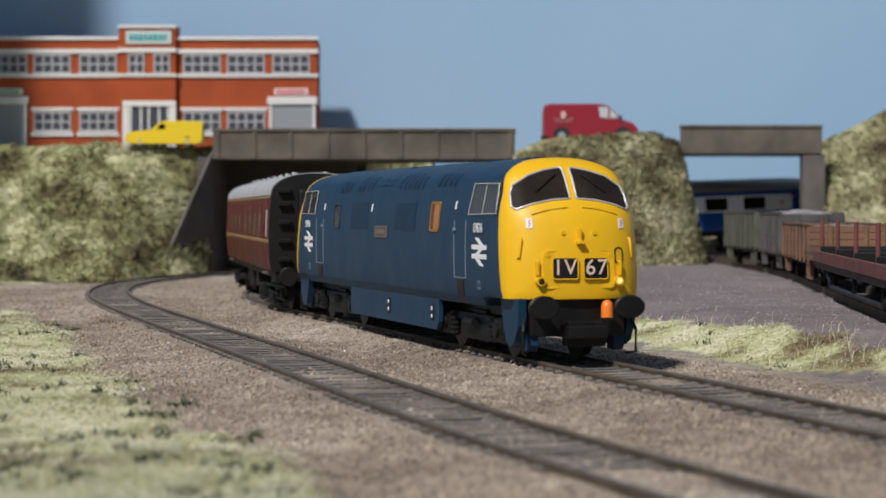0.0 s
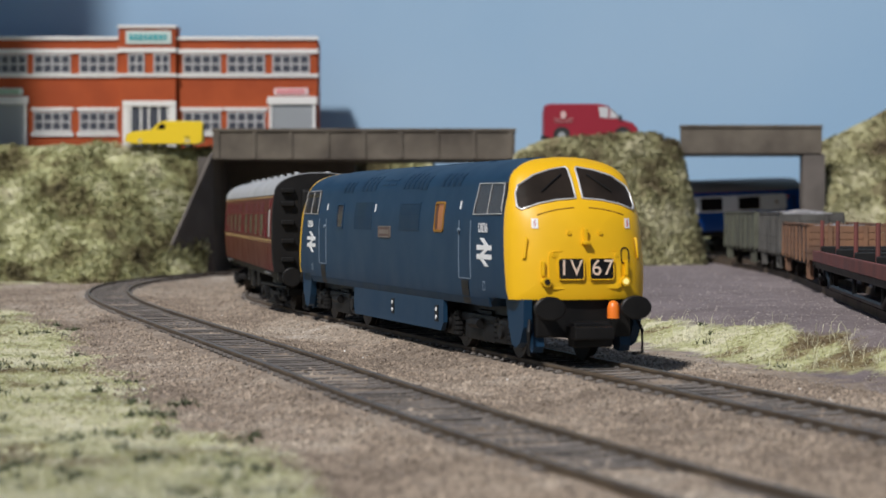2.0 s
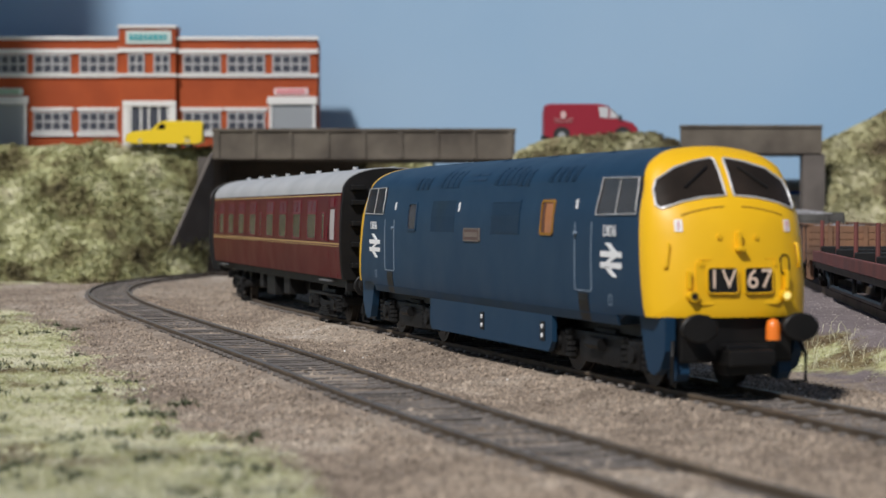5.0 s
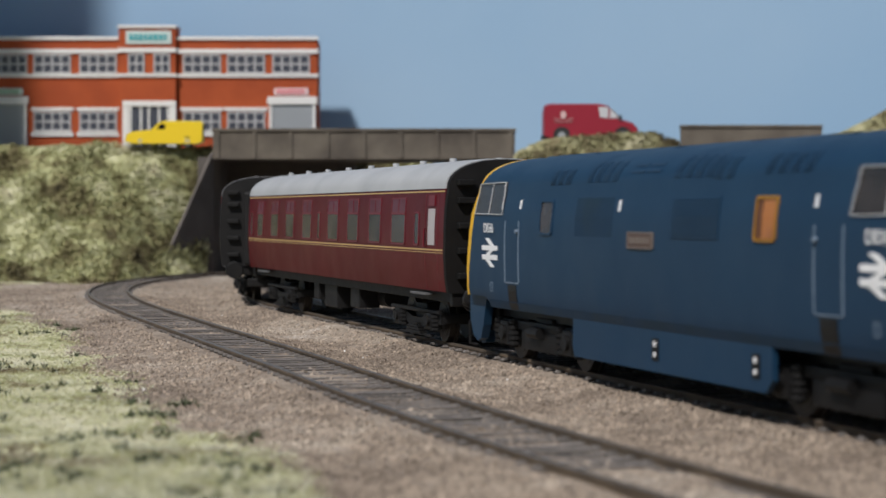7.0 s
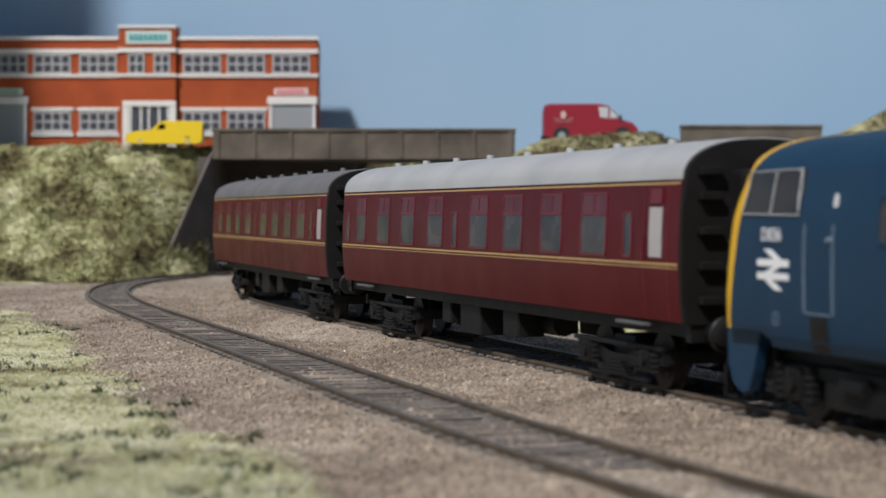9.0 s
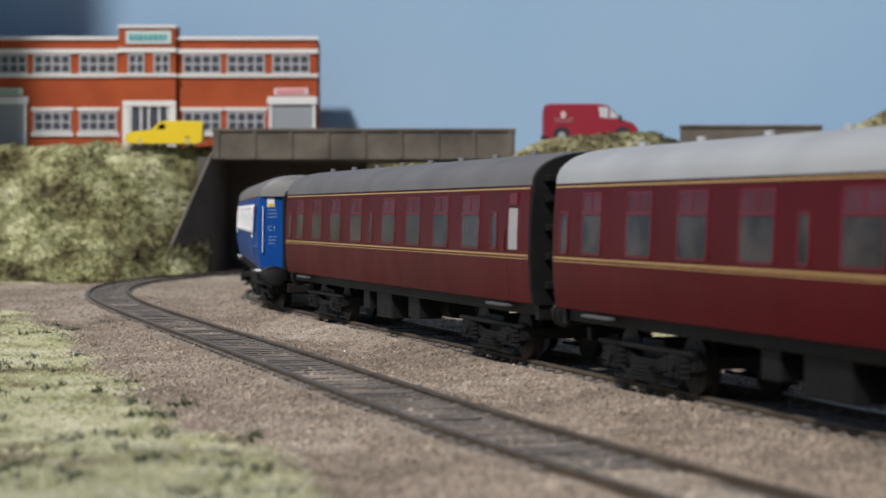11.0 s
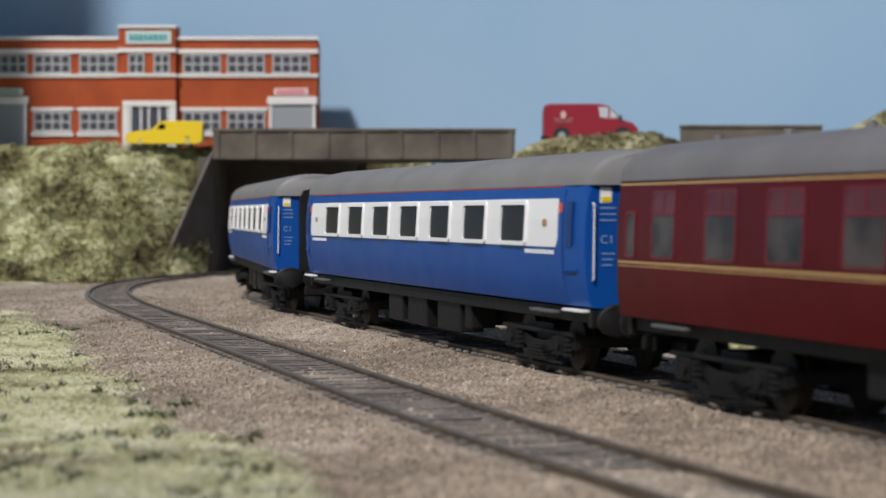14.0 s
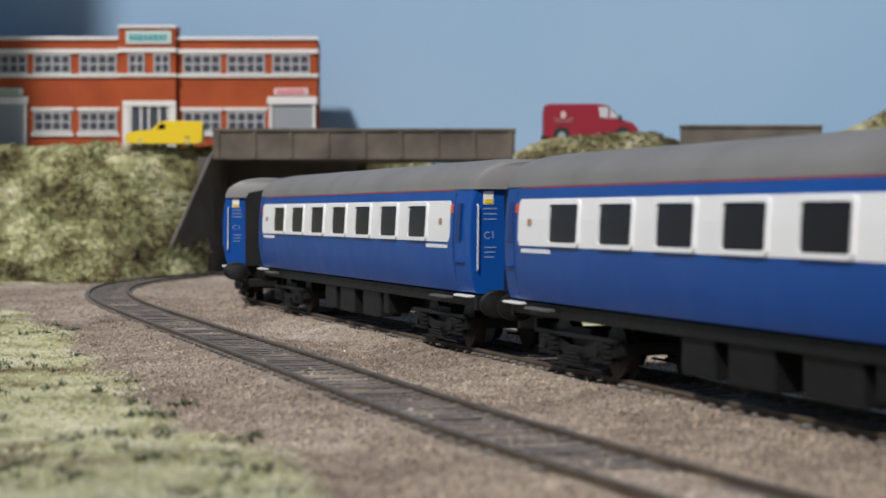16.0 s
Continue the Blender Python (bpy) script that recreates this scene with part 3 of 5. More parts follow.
    bm = bmesh.new()
    xx = 232
    for w in (7, 6, 7, 6, 6, 8, 6, 6):
        box(bm, X(xx), X(xx + w), y - 6.6, y - 6.1, Z(74), Z(63))
        xx += w + 2
    part("sign_lettering", bm, mat("teal_paint", (0.05, 0.33, 0.36), 0.6), sg)
    for a, b, c in ((486, 546, (0.62, 0.16, 0.18)), (-20, 42, (0.20, 0.36, 0.22))):
        bm = bmesh.new()
        box(bm, X(a), X(b), y - 1.5, y - 0.2, Z(169), Z(157), 0.2)
        sg = part("signboard", bm, mat("board_pink", tuple(0.5 + 0.4 * q for q in c), 0.6), top)
        bm = bmesh.new()
        for q in range(7):
            x = a + 5 + q * (b - a - 10) / 7
            box(bm, X(x), X(x + 5.5), y - 1.8, y - 1.4, Z(166.5), Z(159.5))
        part("sign_lettering", bm, mat("board_letters", c, 0.6), sg)


build_factory()


# ---- road vehicles ----
def van_body(bm, outline, w, tuck=0.82, zt=12):
    """A body lofted across its width from a side outline of (x, z)."""
    rings = []
    for k in range(9):
        u = -1 + 2 * k / 8
        s = math.copysign(abs(u) ** 0.7, u)
        edge = abs(u) ** 6
        r = []
        for x, z in outline:
            yy = s * w / 2 * (1 - (1 - tuck) * max(0, z - zt) / 14)
            r.append((x * (1 - 0.035 * edge), yy, z - 0.8 * edge * (z > zt)))
        rings.append(r)
    loft(bm, rings, True, True, True)


def wheel_mesh(bm, r, w):
    rod(bm, (0, -w / 2, 0), (0, w / 2, 0), r, 20)


def build_red_van():
    v = thing("red_van", "dark red delivery van parked on the bank top", "van", m=pose(0.0968, 1.309, 0.0838))
    bm = bmesh.new()
    o = [(-31, 4), (-31, 20), (-30, 24.5), (-27, 25.6), (6, 25.6), (11, 24.6), (20, 15.5), (28, 13), (31.5, 9), (32, 4), (27, 3), (-27, 3)]
    van_body(bm, o, 25, 0.86)
    part("body", bm, M_REDVAN, v, smooth=40)
    for s in (-1, 1):
        for o in ([(6.2, 16.4), (5.0, 23.2), (11.4, 23.0), (11.4, 15.8)], [(12.6, 15.7), (12.6, 22.4), (18.4, 16.0)]):
            bm = bmesh.new()
            prism(bm, o, 0.3 * s, lambda a, b, d: (a, s * (11.95 - 0.05 * (b - 16)) + d, b))
            part("side_window", bm, M_SILVER, v, "pale side window")
        bm = bmesh.new()
        box(bm, 18.0, 20.4, *sorted((s * 11.9, s * 13.8)), 15.0, 17.6, 0.4)
        part("door_mirror", bm, M_RUBBER, v)
        for x in (-19, 21):
            bm = bmesh.new()
            rod(bm, (x, s * 11.4, 4.6), (x, s * 12.55, 4.6), 5.6, 22)
            part("wheel_arch", bm, M_RUBBER, v, smooth=40)
        bm = bmesh.new()
        for k, (a, b) in enumerate(((-24.5, -20.5), (-15.5, -11.5), (-23.5, -12.5))):
            box(bm, a, b, *sorted((s * 12.3, s * 12.6)), 15.0 - 1.8 * (k == 2), 15.7 - 1.8 * (k == 2))
        part("side_lettering", bm, mat("pale_lettering", (0.5, 0.2, 0.2), 0.5), v)
    bm = bmesh.new()
    prism(bm, [(-8.5, 0), (8.5, 0), (7.5, 11), (-7.5, 11)], 0.3, lambda a, b, d: (19.6 - b * 0.76 + d, a, 16.3 + b * 0.74))
    part("windscreen", bm, M_PANE, v)
    bm = bmesh.new()
    prism(bm, rounded(-19.8, -16.2, 15.5, 20.5, 1.7), 0.35, lambda a, b, d: (a, -12.25 - d, b))
    part("badge", bm, mat("pale_badge", (0.62, 0.42, 0.40), 0.5), v)
    bm = bmesh.new()
    box(bm, -31.6, 32.6, -12, 12, 2.6, 5.0, 0.6)
    part("bumper", bm, M_RUBBER, v)
    for x in (-19, 21):
        for s in (-1, 1):
            bm = bmesh.new()
            rod(bm, (0, -1.7, 0), (0, 1.7, 0), 4.4, 22)
            t = part("wheel", bm, M_RUBBER, v, at=(x, s * 10.9, 4.4), smooth=40)
            bm = bmesh.new()
            rod(bm, (0, -1.95, 0), (0, 1.95, 0), 2.4, 16)
            part("rim", bm, M_GREYDOOR, t, smooth=40)


build_red_van()


def build_yellow_van():
    v = thing("yellow_van", "small bright yellow van with rounded nose on the bank", "van", m=pose(-0.184, 1.311, 0.0806, rz=184))
    bm = bmesh.new()
    o = [(-25.5, 4), (-25.8, 16), (-24, 17.6), (0, 17.8), (3.5, 16.8), (8.5, 11.8), (21, 10.6), (25, 8.6), (26, 4), (22, 2.6), (-22, 2.6)]
    van_body(bm, o, 20, 0.80, 9)
    part("body", bm, M_YELVAN, v, smooth=40)
    for s in (-1, 1):
        bm = bmesh.new()
        prism(bm, [(-0.5, 12.0), (-0.5, 15.4), (2.4, 15.4), (5.0, 12.0)], 0.3 * s, lambda a, b, d: (a, s * 9.2 + d, b))
        part("side_window", bm, M_PANE, v)
    bm = bmesh.new()
    prism(bm, [(-6.5, 0), (6.5, 0), (5.6, 6.2), (-5.6, 6.2)], 0.3, lambda a, b, d: (8.9 - b * 0.8 + d, a, 11.8 + b * 0.78))
    part("windscreen", bm, M_PANE, v)
    bm = bmesh.new()
    prism(bm, [(-7, 0), (7, 0), (6.3, 4.6), (-6.3, 4.6)], 0.3, lambda a, b, d: (-25.6 - d, a, 11.4 + b))
    part("rear_window", bm, M_PANE, v)
    for x in (-15, 16):
        for s in (-1, 1):
            bm = bmesh.new()
            rod(bm, (0, -1.3, 0), (0, 1.3, 0), 3.6, 20)
            t = part("wheel", bm, M_RUBBER, v, at=(x, s * 8.4, 3.6), smooth=40)
            bm = bmesh.new()
            rod(bm, (0, -1.5, 0), (0, 1.5, 0), 1.9, 14)
            part("rim", bm, M_GREYDOOR, t, smooth=40)


build_yellow_van()


# ---- rolling stock: +x is forwards, +y left, z from the rail top ----
def arc_profile(stops, crown, w_eave, z_eave, n=9, power=2.2):
    """Half section from the bottom up: straight stops of (half width, z), then a domed roof."""
    pts = list(stops)
    for i in range(1, n + 1):
        t = (i / n) * math.pi / 2
        pts.append((w_eave * math.cos(t) ** (2 / power), z_eave + (crown - z_eave) * math.sin(t) ** (2 / power)))
    return pts


LOCO_HALF = arc_profile([(17.1, 13.2), (17.7, 15.2), (18.1, 18), (18.25, 23), (18.3, 28), (18.25, 33), (18.0, 37), (17.5, 40), (16.8, 42.8)], 52.0, 16.8, 42.8, 10, 2.3)
MK1_HALF = arc_profile([(17.6, 15.5), (18.2, 20), (18.5, 26), (18.4, 33), (18.1, 39), (17.7, 44.4)], 53.0, 17.7, 44.4, 9, 2.25)
MK2_HALF = arc_profile([(16.6, 16.2), (17.5, 18.5), (18.3, 24), (18.5, 30), (18.3, 36), (17.8, 41), (17.2, 44)], 52.6, 17.2, 44, 9, 2.25)


def half_at(prof, z):
    for (w0, z0), (w1, z1) in zip(prof[:-1], prof[1:]):
        if z0 <= z <= z1:
            return w0 + (w1 - w0) * (z - z0) / max(1e-6, z1 - z0)
    return prof[0][0] if z < prof[0][1] else 0.0


def full_ring(prof):
    left = [(w, z) for w, z in prof]
    right = [(-w, z) for w, z in prof[:-1]][::-1]
    return left + right


def skin(bm, prof, u0, u1, z0, z1, off, side=-1, depth=0.35, n=4):
    """A thin plate that lies on the body side between two heights."""
    zs = [z0 + (z1 - z0) * i / n for i in range(n + 1)]
    rings = []
    for u in (u0, u1):
        rings.append([(u, side * (half_at(prof, z) + off), z) for z in zs] + [(u, side * (half_at(prof, z) + off - depth), z) for z in zs[::-1]])
    loft(bm, rings, True, True, True)


def skin_shape(bm, prof, outline, off, side=-1, depth=0.35):
    a0, a1, b0, b1 = min(q[0] for q in outline), max(q[0] for q in outline), min(q[1] for q in outline), max(q[1] for q in outline)
    if b1 - b0 > 5:
        skin(bm, prof, a0, a1, b0, b1, off, side, depth, 7)
    else:
        prism(bm, outline, depth, lambda a, b, d: (a, side * (half_at(prof, b) + off - depth + d), b))


def skin_frame(bm, prof, u0, u1, z0, z1, r, t, off, side=-1):
    """A raised rim round a rounded opening."""
    o = rounded(u0, u1, z0, z1, r)
    i = rounded(u0 + t, u1 - t, z0 + t, z1 - t, max(0.1, r - t * 0.5))
    n = len(o)
    P = lambda a, b, d: bm.verts.new((a, side * (half_at(prof, b) + d), b))
    vo, vi = [P(a, b, off) for a, b in o], [P(a, b, off) for a, b in i]
    wo, wi = [P(a, b, -0.2) for a, b in o], [P(a, b, -0.2) for a, b in i]
    for k in range(n):
        j = (k + 1) % n
        bm.faces.new((vo[k], vo[j], vi[j], vi[k]))
        bm.faces.new((vo[k], wo[k], wo[j], vo[j]))
        bm.faces.new((vi[k], vi[j], wi[j], wi[k]))


def wheelset(parent, x, r, spokes=False):
    bm = bmesh.new()
    for s in (-1, 1):
        rod(bm, (0, s * 7.2, 0), (0, s * 8.0, 0), r + 0.9, 28)
        rod(bm, (0, s * 8.0, 0), (0, s * 9.9, 0), r, 28)
        rod(bm, (0, s * 9.9, 0), (0, s * 10.05, 0), r * 0.78, 20)
        for k in range(6):
            a = k * math.pi / 3
            rod(bm, (r * 0.5 * math.cos(a), s * 10.0, r * 0.5 * math.sin(a)), (r * 0.5 * math.cos(a), s * 10.2, r * 0.5 * math.sin(a)), r * 0.13, 8)
    rod(bm, (0, -11.5, 0), (0, 11.5, 0), 1.2, 10)
    return part("wheelset", bm, M_WHEEL, parent, "blackened metal wheels on their axle", smooth=35, at=(x, 0, r))


M_WHEEL = mat("dark_wheel_metal", (0.022, 0.018, 0.016), 0.5, metal=0.4, second=(0.035, 0.028, 0.022), scale=200)
WHEELS = []
BOGIES = []


def bogie(parent, x, base, r, style, turned=False):
    """A bogie with side frames, springs and axle boxes, at x along its vehicle."""
    bm = bmesh.new()
    h = base / 2
    for s in (-1, 1):
        y0, y1 = sorted((s * 11.6, s * 13.4))
        if style == "loco":
            box(bm, -h - 7, h + 7, y0, y1, r + 1.0, r + 3.4, 0.4)
            box(bm, -h * 0.55, h * 0.55, y0, y1, 3.2, r + 1.5, 0.4)
            for e in (-1, 1):
                box(bm, e * h - 3.1, e * h + 3.1, min(s * 11.4, s * 14.6), max(s * 11.4, s * 14.6), r - 3.2, r + 3, 0.5)
                rod(bm, (e * h, s * 12, r), (e * h, s * 15.4, r), 1.9, 14)
                for q in (-5.6, 5.6):
                    for k in range(5):
                        rod(bm, (e * h + q, s * 13.4, r - 3.0 + k * 1.35), (e * h + q, s * 13.4, r - 2.1 + k * 1.35), 1.65, 10)
                    rod(bm, (e * h + q, s * 13.4, r - 3.6), (e * h + q, s * 13.4, r + 3.6), 0.9, 8)
            rod(bm, (-4, s * 14.2, r + 1), (4, s * 14.2, r + 1), 1.4, 10)
        else:
            # a frame that dips between the axles, with leaf springs and tie bar
            for a, b, za, zb in ((-h - 8, -h + 4, r + 0.6, r + 0.6), (-h + 4, -5, r + 0.6, r - 1.2), (-5, 5, r - 1.2, r - 1.2), (5, h - 4, r - 1.2, r + 0.6), (h - 4, h + 8, r + 0.6, r + 0.6)):
                prism(bm, [(a, za - 1.5), (b, zb - 1.5), (b, zb + 1.5), (a, za + 1.5)], y1 - y0, lambda p, q, d: (p, y0 + d, q))
            for e in (-1, 1):
                box(bm, e * h - 2.4, e * h + 2.4, min(s * 11.2, s * 14.8), max(s * 11.2, s * 14.8), r - 2.6, r + 2.2, 0.5)
                rod(bm, (e * h, s * 12, r), (e * h, s * 15.5, r), 1.5, 12)
                for q in (-4.2, 4.2):
                    for k in range(4):
                        rod(bm, (e * h + q, s * 13.6, r - 2.6 + k * 1.2), (e * h + q, s * 13.6, r - 1.8 + k * 1.2), 1.3, 9)
            for k in range(4):
                box(bm, -8 + k * 1.4, 8 - k * 1.4, min(s * 12.6, s * 14.6), max(s * 12.6, s * 14.6), 2.0 + k * 0.8, 2.6 + k * 0.8)
            box(bm, -h, h, min(s * 13, s * 13.8), max(s * 13, s * 13.8), 1.4, 2.0)
            box(bm, -h - 8.5, h + 8.5, min(s * 12.6, s * 14.4), max(s * 12.6, s * 14.4), r + 2.1, r + 3.2, 0.3)
    box(bm, -6, 6, -12, 12, r - 1, r + 4.5, 0.4)
    for e in (-1, 1):
        box(bm, e * (h + 7.5) - 0.8, e * (h + 7.5) + 0.8, -12.5, 12.5, r - 0.5, r + 2.2, 0.2)
    b = part("bogie", bm, M_DUSTY, parent, "grimy black bogie with coil springs", smooth=35, at=(x, 0, 0))
    BOGIES.append((parent, b, x))
    for e in (-1, 1):
        WHEELS.append((parent, wheelset(b, e * h, r), e * h, r))
    return b


def buffer(parent, x, y, z, ahead, r=4.0, length=6.0, oval=False):
    bm = bmesh.new()
    rod(bm, (x, y, z), (x + ahead * (length - 1.2), y, z), 1.7, 14)
    rings = []
    for dx, k in ((length - 1.4, 0.75), (length - 1.0, 1.0), (length - 0.3, 1.0), (length, 0.9)):
        rings.append([(x + ahead * dx, y + k * r * (1.38 if oval else 1) * math.cos(2 * math.pi * i / 26), z + k * r * math.sin(2 * math.pi * i / 26)) for i in range(26)])
    loft(bm, rings, True, True, True)
    part("buffer", bm, M_BLACK, parent, smooth=35)


def coupling(parent, x, ahead, z=7.5, reach=7.0):
    bm = bmesh.new()
    a, b = sorted((x, x + ahead * reach))
    box(bm, a, b, -2.2, 2.2, z - 1.2, z + 0.6, 0.3)
    a, b = sorted((x + ahead * (reach - 1), x + ahead * (reach + 1.2)))
    box(bm, a, b, -6.0, 6.0, z - 1.6, z + 1.8, 0.4)
    part("coupling", bm, M_BLACK, parent)


def nose_x(y, z):
    """How far forward the nose of the locomotive reaches."""
    lean = np.interp(z, (13, 17, 24, 31, 36.5, 39, 47.5, 50, 52), (128.4, 129.0, 128.8, 127.8, 126.4, 125.0, 119.0, 116.0, 112.0))
    a = min(1.0, abs(y) / 18.3)
    return float(lean) - 3.6 * a ** 2 - 4.0 * a ** 7


def blue_edge(z):
    """Where the yellow of the end begins."""
    return float(np.interp(z, (13, 16, 34, 45, 50, 52), (120.8, 120.4, 117.2, 115.4, 111.5, 107.0)))


def nose_narrow(z):
    return float(np.interp(z, (13, 25, 33, 44, 52), (1.01, 1.01, 0.99, 0.965, 0.97)))


def build_loco():
    v = thing("diesel_locomotive", "rail blue diesel locomotive with full yellow ends", "locomotive")
    ring = full_ring(LOCO_HALF)
    floor = [(y, 13.2) for y in (-12, -6, 0, 6, 12)]
    ring = ring + floor
    n_roof = len(ring)

    def edge(y, z, s):
        k = nose_narrow(z)
        return (s * nose_x(y * k, z), y * k, z)

    for s, lab in ((1, "full yellow nose end"), (-1, "full yellow nose end")):
        bm = bmesh.new()
        rings = []
        ends = [(y, max(z, 15.9)) for y, z in ring]
        e = [edge(y, z, s) for y, z in ends]
        back = []
        for (y, z), p in zip(ends, e):
            x = min(abs(p[0]) - 0.6, blue_edge(z))
            t = (x - 95) / (abs(p[0]) - 95)
            kk = 1 + (nose_narrow(z) - 1) * max(0, t) ** 2
            back.append((s * x, y * kk, z))
        rings = [back, e]
        for k in (0.94, 0.86, 0.74, 0.6, 0.45, 0.3, 0.15):
            r = []
            for (y, z) in ends:
                yy, zz = y * nose_narrow(z) * k, 30 + (z - 30) * k
                r.append((s * nose_x(yy, zz), yy, zz))
            rings.append(r)
        vr = loft(bm, rings, True)
        c = bm.verts.new((s * nose_x(0, 30), 0, 30))
        for i in range(n_roof):
            bm.faces.new((vr[-1][i], vr[-1][(i + 1) % n_roof], c))
        part("nose", bm, M_YELLOW, v, lab, smooth=50)
    bm = bmesh.new()
    rings = []
    for s, xs in ((-1, (None, 108, 101, 95)), (0, (60, 30, 0, -30, -60)), (1, (95, 101, 108, None))):
        for x in (xs if s else [-q for q in xs]):
            r = []
            for y, z in ring:
                z = max(z, 15.9) if s and (x is None or x > 105) else z
                xe = nose_x(y * nose_narrow(z), z)
                xb = min(xe - 0.6, blue_edge(z))
                if s == 0:
                    r.append((x, y, z))
                    continue
                if x is None or x > 105:
                    z = max(z, 15.9)
                xx = xb if x is None else min(x, 95 + (xb - 95) * (x - 95) / 17)
                t = max(0, (xx - 95) / (xe - 95))
                kk = 1 + (nose_narrow(z) - 1) * t ** 2
                r.append((s * xx, y * kk, z))
            rings.append(r)
    loft(bm, rings, True)
    part("body", bm, M_BLUE, v, "plain rail blue body shell", smooth=40)

    P = LOCO_HALF
    # grey band along the foot of the side
    for s in (-1, 1):
        bm = bmesh.new()
        skin(bm, P, -104, 104, 13.3, 15.4, 0.12, s)
        part("foot_band", bm, M_FOOTBAND, v)
        # skirt between the bogies
        bm = bmesh.new()
        prism(bm, [(-43, 13.4), (-43.5, 7), (-42, 4.6), (58, 4.6), (60.5, 7), (60.5, 13.4)], 1.2, lambda a, b, d: (a, s * (16.0 + d), b))
        sk = part("skirt", bm, M_BLUE, v)
        for u in (6, 54):
            bm = bmesh.new()
            box(bm, u - 1.6, u + 1.6, s * 17.2 - 0.2, s * 17.2 + 0.2, 7.0, 11.6)
            pk = part("filler_recess", bm, M_BLACK, sk)
            for z in (8.2, 10.4):
                bm = bmesh.new()
                rod(bm, (u, s * 17.3, z), (u, s * 17.6, z), 0.6, 10)
                part("filler_cap", bm, M_WHITE, pk)
        # cab end skirts beside the buffer beam
        for e in (-1, 1):
            bm = bmesh.new()
            prism(bm, [(112, 16.0), (115, 8), (117, 4.4), (120, 3.6), (123.5, 5), (126.2, 9), (126.5, 16.0)], 2.2, lambda a, b, d: (e * a, s * (13.6 + d), b))
            part("end_skirt", bm, M_BLUE, v)
    # doors, windows, grilles and marks, the same on both sides
    for s in (-1, 1):
        for e in (-1, 1):
            for u in (79.0, 89.6):
                bm = bmesh.new()
                skin(bm, P, e * u - 0.13, e * u + 0.13, 20.3, 35.6, 0.22, s)
                part("door_handrail", bm, M_LINE, v)
            bm = bmesh.new()
            skin(bm, P, e * 84.3 - 5, e * 84.3 + 5, 20.0, 20.25, 0.2, s)
            d = part("door_step", bm, M_LINE, v)
            bm = bmesh.new()
            skin(bm, P, e * 84.3 - 3.2, e * 84.3 + 3.2, 13.4, 19.6, 0.13, s)
            part("step_recess", bm, M_BLACK, d)
            bm = bmesh.new()
            rod(bm, (e * 79.8, s * 18.0, 33), (e * 79.8, s * 19.0, 33), 0.5, 8)
            part("door_handle", bm, M_LINE, v)
            bm = bmesh.new()
            skin(bm, P, e * 78.9 - 0.45, e * 78.9 + 0.45, 38.6, 40.8, 0.22, s)
            part("notice", bm, M_WHITE, v)
            # side cab window
            o = [(92.0, 37.2), (93.2, 45.4), (114.0, 45.2), (115.2, 37.4)]
            bm = bmesh.new()
            skin_shape(bm, P, [(e * a, b) for a, b in o], -0.15, s, 0.3)
            for vv in bm.verts:
                vv.co.y *= 1 - 0.014 * max(0, (abs(vv.co.x) - 95) / 22) ** 2
                vv.co.y += s * 0.25
            w = part("cab_window", bm, M_GLASS, v, "sliding cab side window")
            bm = bmesh.new()
            ring2 = []
            for (a, b), (a2, b2) in zip(o, o[1:] + o[:1]):
                for k in range(6):
                    aa, bb = a + (a2 - a) * k / 6, b + (b2 - b) * k / 6
                    yy = s * (half_at(P, bb) + 0.12) * (1 - 0.014 * max(0, (aa - 95) / 22) ** 2)
                    ring2.append((e * aa, yy + s * 0.22, bb))
            tube(bm, ring2, 0.12, 6, True)
            mid = [(e * 103.5, s * (half_at(P, b) + 0.15), b) for b in (37.4, 41, 45.2)]
            tube(bm, mid, 0.11, 6)
            part("window_frame", bm, M_SILVER, w)
            # roundel of two arrows and the running number
            bm = bmesh.new()
            c0, z0 = e * 101.8, 27.4
            bars = [[(-6.2, 0.7), (6.2, 0.7), (6.2, 2.3), (-6.2, 2.3)], [(-6.2, -2.3), (6.2, -2.3), (6.2, -0.7), (-6.2, -0.7)],
                    [(-3.6, 4.6), (-0.8, 4.6), (4.2, 1.8), (1.4, 1.8)], [(-4.4, -1.2), (-1.4, -1.2), (4.4, 1.2), (1.4, 1.2)], [(-4.2, -1.8), (-1.4, -1.8), (3.6, -4.6), (0.8, -4.6)]]
            for q in bars:
                skin_shape(bm, P, [(c0 + a * 1.0 * (1 if s < 0 else -1), z0 + b * 0.8) for a, b in q], 0.2, s, 0.25)
            part("double_arrow", bm, M_WHITE, v)
            lettering("running_number", "D836", 3.5, M_WHITE, v, Matrix.Translation((e * 0.1018, s * 0.0187, 0.0336)) @ Euler((radians(90), 0, 0 if s < 0 else math.pi)).to_matrix().to_4x4())
            bm = bmesh.new()
            skin_frame(bm, P, e * 101 - 1.0, e * 101 + 1.0, 17.4, 19.8, 0.3, 0.2, 0.1, s)
            part("data_panel", bm, M_LINE, v)
        for u in (-59.2, 59.5):
            bm = bmesh.new()
            skin_shape(bm, P, rounded(u - 4.0, u + 4.0, 32.9, 40.2, 0.8), 0.05, s, 0.3)
            lit = u > 0
            w = part("engine_room_window", bm, M_AMBER if lit else M_PANEM, v, "amber lit engine room window" if lit else "dim engine room window")
            bm = bmesh.new()
            skin_frame(bm, P, u - 4.6, u + 4.6, 32.3, 40.8, 1.0, 0.6, 0.35, s)
            part("window_frame", bm, M_BLUE if not lit else M_BROWN, w)
            if lit:
                bm = bmesh.new()
                skin(bm, P, u - 3.8, u - 1.6, 33.0, 40.1, 0.12, s, 0.2)
